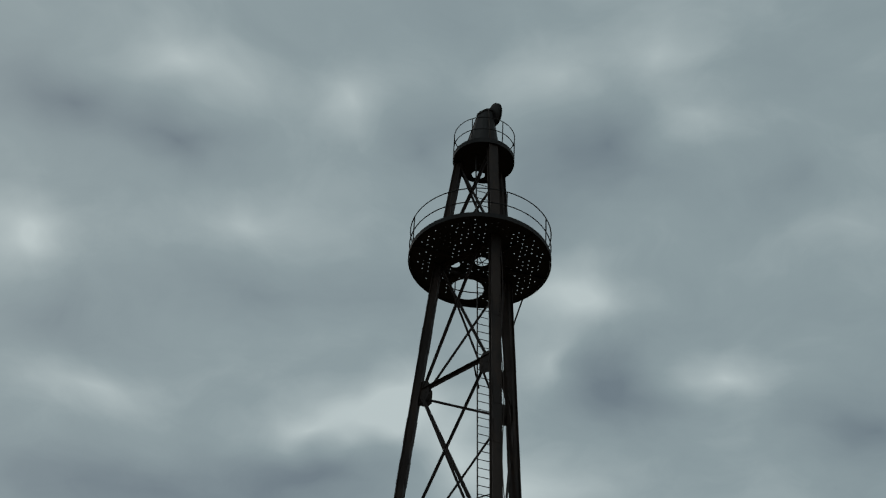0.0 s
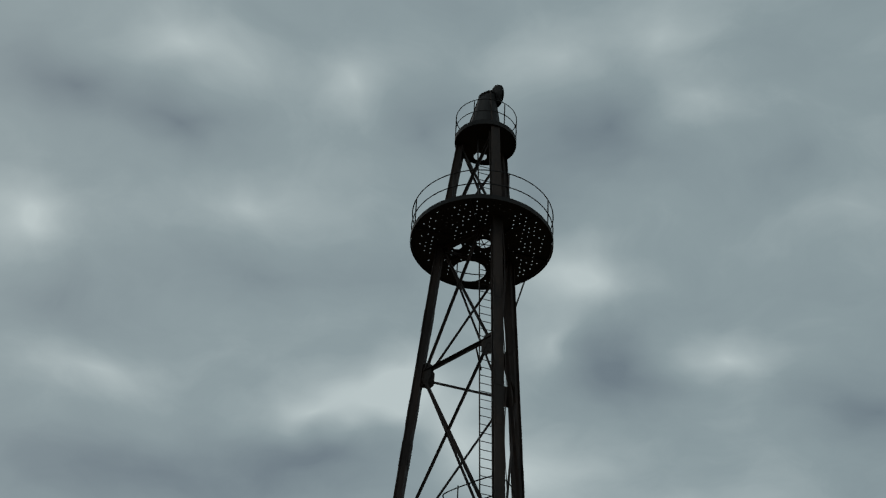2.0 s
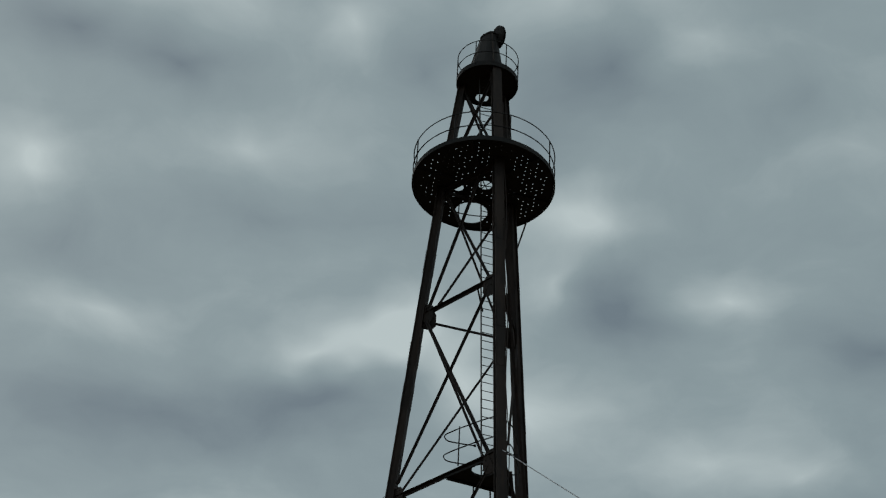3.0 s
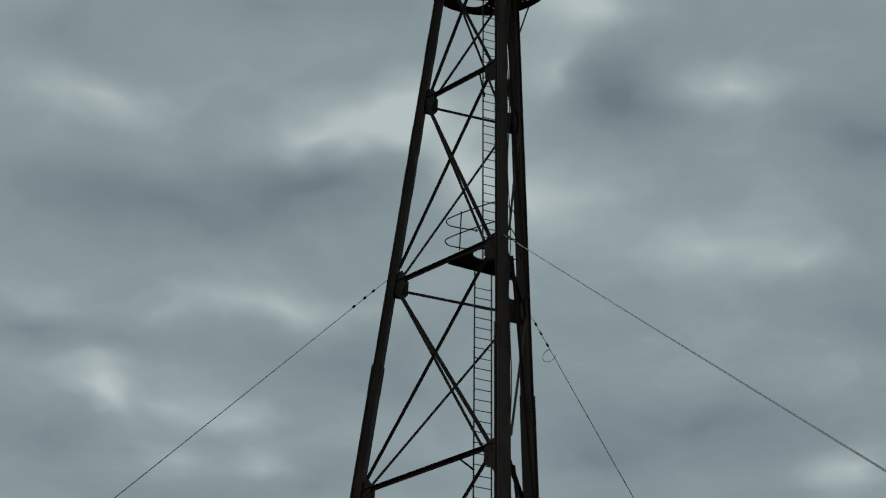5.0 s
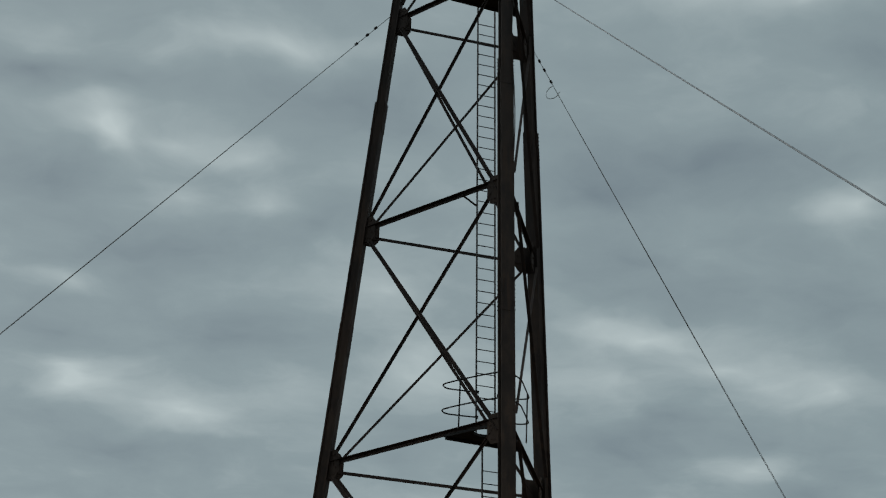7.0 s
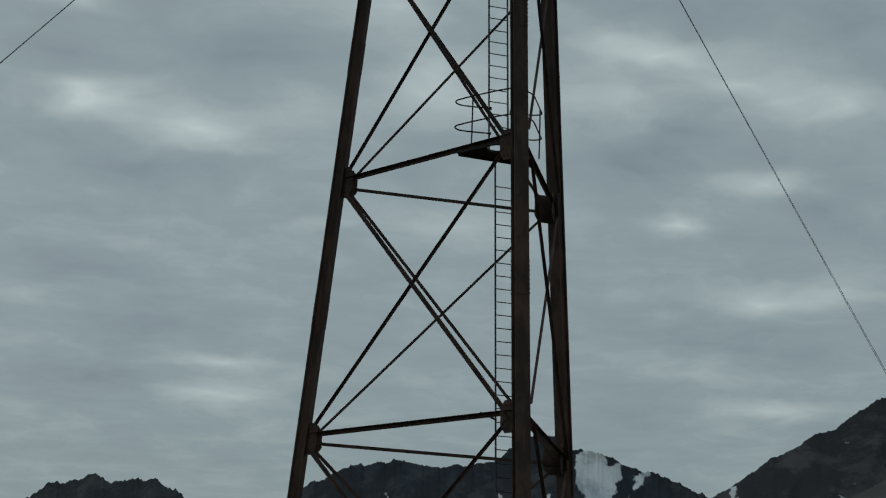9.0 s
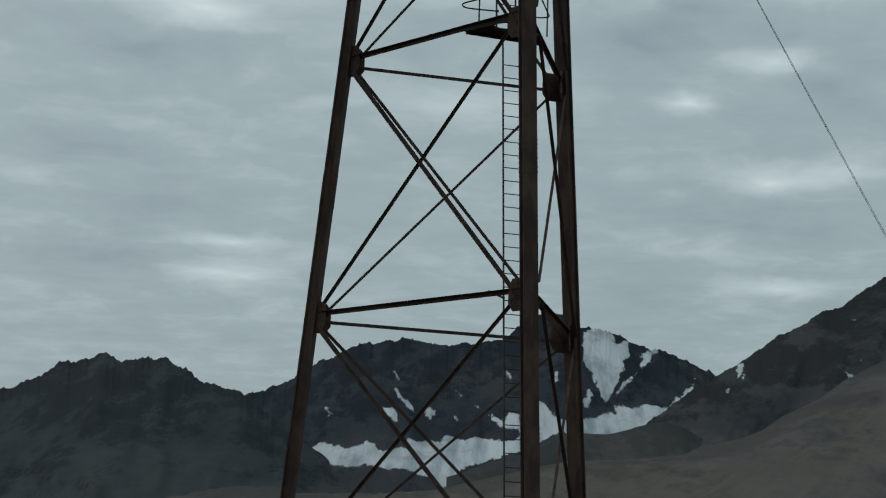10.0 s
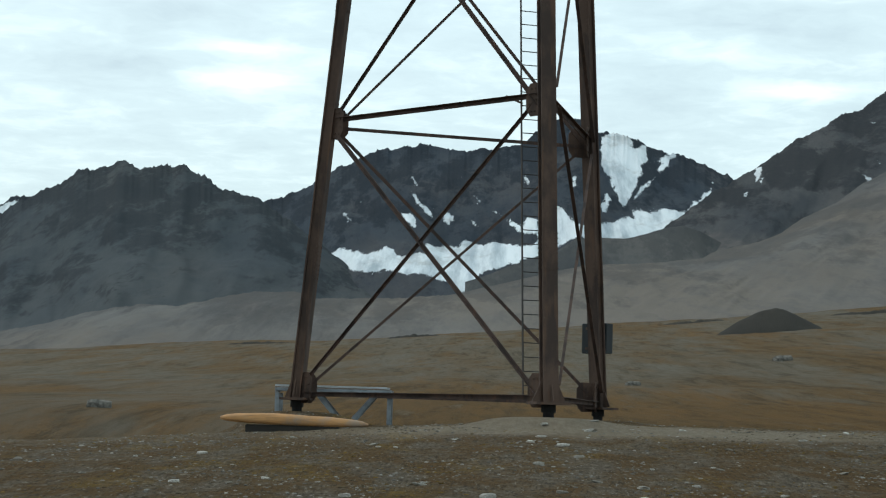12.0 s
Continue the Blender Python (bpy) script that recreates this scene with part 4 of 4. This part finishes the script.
def lower_deck():
    rng = random.Random(4)
    z = BASE + DECK
    big = [(-0.28, 1.08, 0.41), (-0.6, 0.13, 0.13), (0.05, 0.0, 0.17)]
    holes = [circle(x, y, r, 22) for x, y, r in big]
    ways = [out_way(leg) for leg in LEGS]
    for k in range(3):
        ang = LEGS["m"] + 2 * math.pi * k / 3 + 0.3
        c, s = math.cos(ang), math.sin(ang)
        for i in range(-11, 12):
            for j in range(-11, 12):
                u, v = (i + 0.5 * (j % 2)) * 0.155, j * 0.13
                x, y = u * c - v * s, u * s + v * c
                r = math.hypot(x, y)
                if not 0.3 < r < 1.56 or rng.random() < 0.28:
                    continue
                near = max(range(3), key=lambda q: ways[q].x * x + ways[q].y * y)
                if near != k or any(math.hypot(x - bx, y - by) < br + 0.07 for bx, by, br in big):
                    continue
                if any(math.hypot(x - w.x * 1.0, y - w.y * 1.0) < 0.24 for w in ways):
                    continue
                holes.append(circle(x + rng.uniform(-0.012, 0.012), y + rng.uniform(-0.012, 0.012), 0.0195, 6))
    bm = bmesh.new()
    filled_plate(bm, circle(0, 0, 1.7, 64), holes, 0.012, z)
    deck = part("lower_deck", bm, DARK_STEEL, mast, "round perforated steel deck with a ladder hatch")
    bm = bmesh.new()
    filled_plate(bm, circle(0, 0, 1.735, 64), [circle(0, 0, 1.704, 64)], 0.13, z - 0.05)
    part("deck_rim", bm, DARK_STEEL, deck)
    for k in range(6):
        a = LEGS["m"] - math.pi / 2 + math.pi / 6 + k * math.pi / 3
        d = Vector((math.cos(a), math.sin(a), 0))
        bm = bmesh.new()
        angle_bar(bm, d * 0.75 + UP * (z - 0.04), d * 1.69 + UP * (z - 0.04), 0.07, UP)
        part("deck_rib", bm, DARK_STEEL, deck)
    # pulley in the middle opening
    bm = bmesh.new()
    for k in range(3):
        a = math.pi * k / 3 + 0.2
        d = Vector((math.cos(a), math.sin(a), 0)) * 0.18
        rod(bm, [Vector((0.05, 0, z - 0.02)) - d, Vector((0.05, 0, z - 0.02)) + d], 0.012, 5)
    part("hatch_spokes", bm, DARK_STEEL, deck)
    for leg in ("r",):
        bm = bmesh.new()
        rod(bm, [node(leg, DECK - 1.35) + out_way(leg) * H, out_way(leg) * 1.68 + UP * (z - 0.02)], 0.02, 6)
        part("deck_strut", bm, RUST_THIN, deck)
    railing(deck, 1.72, z, (0.42, 0.85), 8, 0.014, 0.35)


def upper_deck():
    z = BASE + CROWN
    bm = bmesh.new()
    filled_plate(bm, circle(0, 0, 0.76, 40), [circle(-0.12, 0.53, 0.17, 16)], 0.02, z)
    deck = part("upper_deck", bm, DARK_STEEL, mast, "small round steel deck below the head")
    bm = bmesh.new()
    filled_plate(bm, circle(0, 0, 0.78, 40), [circle(0, 0, 0.757, 40)], 0.14, z - 0.06)
    part("deck_rim", bm, DARK_STEEL, deck)
    railing(deck, 0.77, z, (0.4, 0.8), 6, 0.012, 0.1)


def mast_head():
    """The plated tapering head with the mooring sheave on top."""
    z0, z1 = BASE + CROWN + 0.02, BASE + TOP - 0.24
    bm = bmesh.new()

    def ring(r, n=24):
        pts = []
        for k in range(n):
            a = 2 * math.pi * k / n
            tri = r * (1 + 0.13 * math.cos(3 * (a + math.pi / 2 - TURN)))
            pts.append((tri * math.cos(a), tri * math.sin(a)))
        return pts

    ex, ey = Vector((1, 0, 0)), Vector((0, 1, 0))
    prism(bm, ring(0.5), Vector((0, 0, z0)), Vector((0.03, 0, z1)), ex, ey, ring(0.215))
    prism(bm, ring(0.235), Vector((0.03, 0, z1)), Vector((0.03, 0, z1 + 0.05)), ex, ey)
    prism(bm, ring(0.13), Vector((0.03, 0, z1 + 0.05)), Vector((0.03, 0, z1 + 0.14)), ex, ey)
    bmesh.ops.recalc_face_normals(bm, faces=bm.faces)
    head = part("mast_head", bm, DARK_STEEL, mast, "dark plated tapering head")
    for leg in LEGS:
        bm = bmesh.new()
        p, q = out_way(leg) * 0.6 + UP * z0, out_way(leg) * 0.24 + Vector((0.03, 0, z1))
        angle_bar(bm, p, q, 0.1, out_way(leg))
        part("head_rib", bm, RUST, head)
    # sheave
    c = Vector((0.24, -0.1, z1 - 0.02))
    n = Vector((0.8, 0.45, 0.2)).normalized()
    ex, ey = square_axes(c, c + n)
    r = lambda rad: [(rad * math.cos(2 * math.pi * k / 28), rad * math.sin(2 * math.pi * k / 28)) for k in range(28)]
    bm = bmesh.new()
    prism(bm, r(0.25), c - n * 0.05, c - n * 0.03, ex, ey, r(0.31))
    prism(bm, r(0.31), c - n * 0.03, c - n * 0.012, ex, ey, r(0.24))
    prism(bm, r(0.24), c + n * 0.012, c + n * 0.03, ex, ey, r(0.31))
    prism(bm, r(0.31), c + n * 0.03, c + n * 0.05, ex, ey, r(0.25))
    prism(bm, r(0.22), c - n * 0.012, c + n * 0.012, ex, ey)
    prism(bm, r(0.05), c - n * 0.2, c + n * 0.09, ex, ey)
    bmesh.ops.recalc_face_normals(bm, faces=bm.faces)
    part("sheave", bm, DARK_STEEL, head, "grooved mooring sheave")
    bm = bmesh.new()
    for dx, dz in ((-0.06, 0.14), (0.03, 0.15), (-0.12, 0.1)):
        q = Vector((dx, -0.02, z1 + dz))
        prism(bm, [(0.045 * math.cos(2 * math.pi * k / 10), 0.045 * math.sin(2 * math.pi * k / 10)) for k in range(10)], q - UP * 0.04, q + UP * 0.035, Vector((1, 0, 0)), Vector((0, 1, 0)))
    part("head_fitting", bm, DARK_STEEL, head)


lower_deck()
upper_deck()
mast_head()


# conduit on the near leg and a loose cable on the rear one
for leg, off, side in (("m", H + 0.012, 0.12), ("r", H + 0.012, 0.06)):
    bm = bmesh.new()
    pts = [node(leg, 16 + 0.5 * k) + out_way(leg) * off + side_way(leg) * (side + 0.03 * math.sin(k * 0.9)) for k in range(28)]
    rod(bm, pts, 0.011, 5)
    part("cable", bm, RUST_THIN, mast, "thin dark cable along a leg")


# ---------------------------------------------------------------- guy wires
def guy_wire(leg, h, slope, sag, label, thick=0.0068):
    top = node(leg, h) + out_way(leg) * (H + 0.01)
    end = top + out_way(leg) * 24
    for _ in range(6):
        end = top + out_way(leg) * ((top.z - end.z) / slope)
        end.z = ground_z(end.x, end.y) + 0.12
    g = thing("guy_wire", tuple(end), label, "guy wire", "guy wires of the mast")

    def at(t, side):
        p = top.lerp(end, t)
        p.z -= sag * 4 * t * (1 - t)
        return p + side_way(leg) * side * 0.026 * min(1.0, t * 1.4) - end

    for w in (-1, 1):
        bm = bmesh.new()
        rod(bm, [at(k / 24, w) for k in range(25)], thick, 6)
        part("strand", bm, WIRE, g)
    for t in (0.010, 0.017, 0.026):
        bm = bmesh.new()
        p, q = at(t, 0), at(t + 0.0022, 0)
        ex, ey = square_axes(p, q)
        prism(bm, [(-0.022, -0.01), (0.022, -0.01), (0.022, 0.015), (0.0, 0.04), (-0.022, 0.015)], p, q, ex, ey)
        part("wire_clamp", bm, DARK_STEEL, g)
    if leg == "r":
        bm = bmesh.new()
        c = at(0.03, 0)
        s = side_way(leg)
        rod(bm, [c + s * (0.2 * math.sin(t * 0.55)) + UP * (0.16 * math.cos(t * 0.55) - 0.16) for t in range(9)], 0.008, 5)
        part("wire_tail", bm, WIRE, g)
    bm = bmesh.new()
    rod(bm, [Vector((0, 0, -0.3)), Vector((0, 0, 0.02))], 0.025, 8)
    part("anchor_pin", bm, RUST, g)


guy_wire("l", 20.35, 0.872, 0.1, "thin twin steel guy wire clamped to the mast's west leg")
guy_wire("r", 20.35, 0.768, 0.15, "thin twin steel guy wire with a loose tail end")
guy_wire("m", 20.3, 0.81, 0.05, "thin twin steel guy wire running from the mast's near leg", 0.0088)


# ---------------------------------------------------------------- things at the mast's foot
def cabinet():
    c = node("r", 1.36) + out_way("r") * (D + 0.13) + side_way("r") * 0.16
    g = thing("switch_cabinet", tuple(c), "dark grey metal box fixed behind the mast's rear leg", "cabinet")
    o, s = out_way("r"), side_way("r")
    turn = Matrix(((o.x, s.x, 0, 0), (o.y, s.y, 0, 0), (0, 0, 1, 0), (0, 0, 0, 1)))
    bm = bmesh.new()
    vs = box(bm, Vector(), 0.22, 0.62, 0.6, turn)
    bmesh.ops.bevel(bm, geom=bm.edges[:], offset=0.012, segments=2, affect="EDGES")
    part("body", bm, CABINET, g)
    bm = bmesh.new()
    box(bm, o * 0.122, 0.02, 0.57, 0.55, turn)
    door = part("door", bm, CABINET, g)
    bm = bmesh.new()
    box(bm, o * 0.14 + s * 0.2, 0.03, 0.03, 0.1, turn)
    part("handle", bm, GALV, door)
    for z in (-0.2, 0.2):
        bm = bmesh.new()
        box(bm, o * -0.12 + UP * z, 0.02, 0.4, 0.05, turn)
        part("bracket", bm, RUST, g)


def metal_bench():
    cx, cy = -2.86, 1.7
    z0 = min(ground_z(cx + dx, cy + dy) for dx in (-1.1, 1.1) for dy in (-0.35, 0.35))
    g = thing("metal_stand", (cx, cy, z0), "low blue-grey galvanised steel stand with V braces", "stand")
    top = 0.41 - z0
    bm = bmesh.new()
    for x, sx in ((0.0, 2.25),):
        box(bm, Vector((x, -0.36, top - 0.035)), sx, 0.05, 0.06)
        box(bm, Vector((x, 0.36, top - 0.035)), sx, 0.05, 0.06)
    for x in (-1.1, 0, 1.1):
        box(bm, Vector((x, 0, top - 0.055)), 0.05, 0.67, 0.07)
    part("top_frame", bm, GALV, g)
    for k in range(4):
        bm = bmesh.new()
        box(bm, Vector((0.01 * k - 0.05, -0.27 + 0.18 * k, top + 0.035)), 2.15 - 0.09 * (k % 3), 0.165, 0.035, Matrix.Rotation(0.006 * (k - 1), 4, "Z"))
        part("board", bm, PALE, g, "pale weathered board")
    for x in (-1.08, 1.08):
        for y in (-0.36, 0.36):
            bm = bmesh.new()
            h = top - 0.1
            box(bm, Vector((x, y, h / 2 - 0.04)), 0.075, 0.06, h + 0.08)
            part("post", bm, GALV, g)
    for y in (-0.33, 0.33):
        for w in (-1, 1):
            bm = bmesh.new()
            angle_bar(bm, Vector((0.25 + w * 0.56, y, top - 0.1)), Vector((0.25 + w * 0.04, y, 0.14)), 0.085, Vector((0, 1, 0)))
            bmesh.ops.recalc_face_normals(bm, faces=bm.faces)
            part("brace", bm, GALV, g)


def lofted(bm, length, profile, n=14, wobble=0.03, seed=1.0, squash=0.75):
    rings = []
    m = 26
    for i in range(m):
        t = i / (m - 1)
        r = float(np.interp(t, [p[0] for p in profile], [p[1] for p in profile]))
        row = []
        for k in range(n):
            a = 2 * math.pi * k / n
            rr = r * (1 + wobble * 3 * fbm(t * 4, math.cos(a), seed + math.sin(a), 4))
            row.append(bm.verts.new((length * (t - 0.5), rr * math.cos(a), max(squash * rr * math.sin(a), -0.42 * r))))
        rings.append(row)
    for i in range(m - 1):
        for k in range(n):
            bm.faces.new((rings[i][k], rings[i][(k + 1) % n], rings[i + 1][(k + 1) % n], rings[i + 1][k]))
    bm.faces.new(rings[0][::-1])
    bm.faces.new(rings[-1])
    bmesh.ops.recalc_face_normals(bm, faces=bm.faces)


def driftwood():
    cx, cy = -3.27, -2.1
    gz = ground_z(cx, cy)
    bm = bmesh.new()
    lofted(bm, 2.58, [(0, 0.04), (0.02, 0.085), (0.1, 0.13), (0.25, 0.16), (0.5, 0.165), (0.75, 0.145), (0.9, 0.115), (0.98, 0.07), (1, 0.03)], 18, 0.035, 3.0, 0.74)
    log = mesh_object("driftwood_log", bm, WOOD, True)
    log.matrix_world = pose(cx + 0.02, cy, gz + 0.172, 0, 1.2, 2)
    tagged(log, "tapered orange-brown weathered log lying on dark timbers", "log")
    for x, ln in ((-0.25, 0.6), (0.55, 0.3)):
        bm = bmesh.new()
        box(bm, Vector(), 1.15 if x < 0 else 0.5, 0.24, 0.16)
        bmesh.ops.bevel(bm, geom=bm.edges[:], offset=0.015, segments=1, affect="EDGES")
        t = mesh_object("timber_block", bm, TIMBER)
        t.location = (cx + x, cy + 0.02, gz + 0.025)
        tagged(t, "dark old timber block under the log", "timber", "timbers under the log")


cabinet()
metal_bench()
driftwood()


# ---------------------------------------------------------------- stones
def stone_mesh(seed, flat, n=2):
    bm = bmesh.new()
    bmesh.ops.create_icosphere(bm, subdivisions=n, radius=1.0)
    for v in bm.verts:
        c = v.co.copy()
        k = 1 + 0.55 * fbm(c.x * 0.9 + seed, c.y * 0.9, c.z * 0.9, 3)
        c *= k
        for ax in range(3):
            lim = 0.72 + 0.1 * math.sin(seed * (ax + 2))
            c[ax] = max(-lim, min(lim, c[ax]))
        v.co = (c.x * 1.25, c.y * 0.9, c.z * flat)
    me = bpy.data.meshes.new("stone")
    bm.to_mesh(me)
    bm.free()
    me.materials.append(STONE)
    return me


rng = random.Random(12)
kinds = [stone_mesh(3.1 * k + 1, 0.32 + 0.07 * (k % 4)) for k in range(8)]


def lay_stone(name, x, y, size, label, group, spin=None, me=None):
    ob = new(name, me or rng.choice(kinds))
    sc = size / 2
    ob.matrix_world = pose(x, y, ground_z(x, y) + sc * 0.1, rng.uniform(-8, 8), rng.uniform(-8, 8), rng.uniform(0, 360) if spin is None else spin) @ Matrix.Diagonal((sc, sc, sc, 1))
    return tagged(ob, label, "stone", group)


def on_bearing(az, el):
    """Where the land first comes up to a bearing and height seen from the knoll's foot."""
    r = 48.0
    while r < 900:
        x, y = FOOT.x + r * math.sin(radians(az)), FOOT.y + r * math.cos(radians(az))
        if ground_z(x, y) >= EYE.z + r * math.tan(radians(el)):
            break
        r += 1.0
    return x, y


boulder_mesh = stone_mesh(7.7, 0.7, 3)
boulder_mesh.materials[0] = BOULDER
for az, el, size in ((-11.42, 0.2, 0.95), (8.95, 2.15, 2.6), (4.53, 1.3, 1.3)):
    x, y = on_bearing(az, el)
    lay_stone("boulder", x, y, size, "grey weathered boulder on the heath", "boulders on the heath", 10, boulder_mesh)
for k in range(150):
    az, r = rng.uniform(-15, 15), 16 + 17.5 * rng.random() ** 0.8
    x, y = r * math.sin(radians(az)), FOOT.y + r * math.cos(radians(az))
    size = 0.04 + 0.15 * rng.random() ** 3
    lay_stone("stone", x, y, size, "small pale stone lying on the gravel", "pale stones on the gravel")


def scatter(name, count, lo, hi, material, label, seed, flat, rmin=14.0, rmax=38.0, where=None):
    """Many small lumps in one mesh."""
    g = random.Random(seed)
    bm = bmesh.new()
    bmesh.ops.create_icosphere(bm, subdivisions=1, radius=1.0)
    base = np.array([v.co[:] for v in bm.verts])
    tris = [[v.index for v in f.verts] for f in bm.faces]
    bm.free()
    verts, faces = [], []
    for k in range(count):
        az, r = math.radians(g.uniform(-16, 16)), rmin + (rmax - rmin) * g.random()
        x, y = FOOT.x + r * math.sin(az), FOOT.y + r * math.cos(az)
        if where and not where(x, y):
            continue
        s = lo + (hi - lo) * g.random() ** 2.5
        t = g.uniform(0, math.pi)
        p = base * (1 + 0.5 * (np.array([g.random() for _ in base])[:, None] - 0.5)) * (s * g.uniform(0.8, 1.5), s, s * flat)
        c, q = math.cos(t), math.sin(t)
        p = np.stack([p[:, 0] * c - p[:, 1] * q, p[:, 0] * q + p[:, 1] * c, p[:, 2]], 1) + (x, y, ground_z(x, y) + s * flat * 0.3)
        n = len(verts)
        verts += [tuple(v) for v in p]
        faces += [tuple(n + j for j in f) for f in tris]
    me = bpy.data.meshes.new(name)
    me.from_pydata(verts, [], faces)
    me.materials.append(material)
    return tagged(new(name, me), label, name.replace("_", " "), kind="stuff")


def lump_material(name, dark, pale, rough):
    a = Mat(name, rough, 0.0, 0.05)
    isl = a.t.nodes.new("ShaderNodeNewGeometry").outputs["Random Per Island"]
    return a.done(a.mix(a.math("MULTIPLY_ADD", a.noise(7, 5), 0.5, a.math("MULTIPLY", a.math("POWER", isl, 1.8), 0.7)), dark, pale), a.noise(40, 4), 0.5)


PEBBLE = lump_material("mixed_pebbles", (0.05, 0.043, 0.035), (0.3, 0.28, 0.25), 0.9)
CUSHION = lump_material("ochre_moss_cushions", (0.085, 0.056, 0.018), (0.2, 0.125, 0.034), 1.0)
HEATHER = lump_material("dark_heath_cushions", (0.058, 0.045, 0.028), (0.125, 0.094, 0.056), 1.0)
scatter("pebbles", 9000, 0.005, 0.028, PEBBLE, "grey and white pebbles strewn over the knoll", 5, 0.5, where=lambda x, y: fbm(x * 0.5, y * 0.22, 2.0, 4) > -0.02)
scatter("moss_cushions", 5000, 0.008, 0.032, CUSHION, "low ochre moss cushions between the stones", 8, 0.3, where=lambda x, y: fbm(x * 0.3, y * 0.3, 5.0, 3) > 0.12)
scatter("heath_cushions", 8000, 0.008, 0.03, HEATHER, "low dark heath cushions between the stones", 9, 0.3, where=lambda x, y: fbm(x * 0.25, y * 0.25, 8.0, 3) > 0.0)
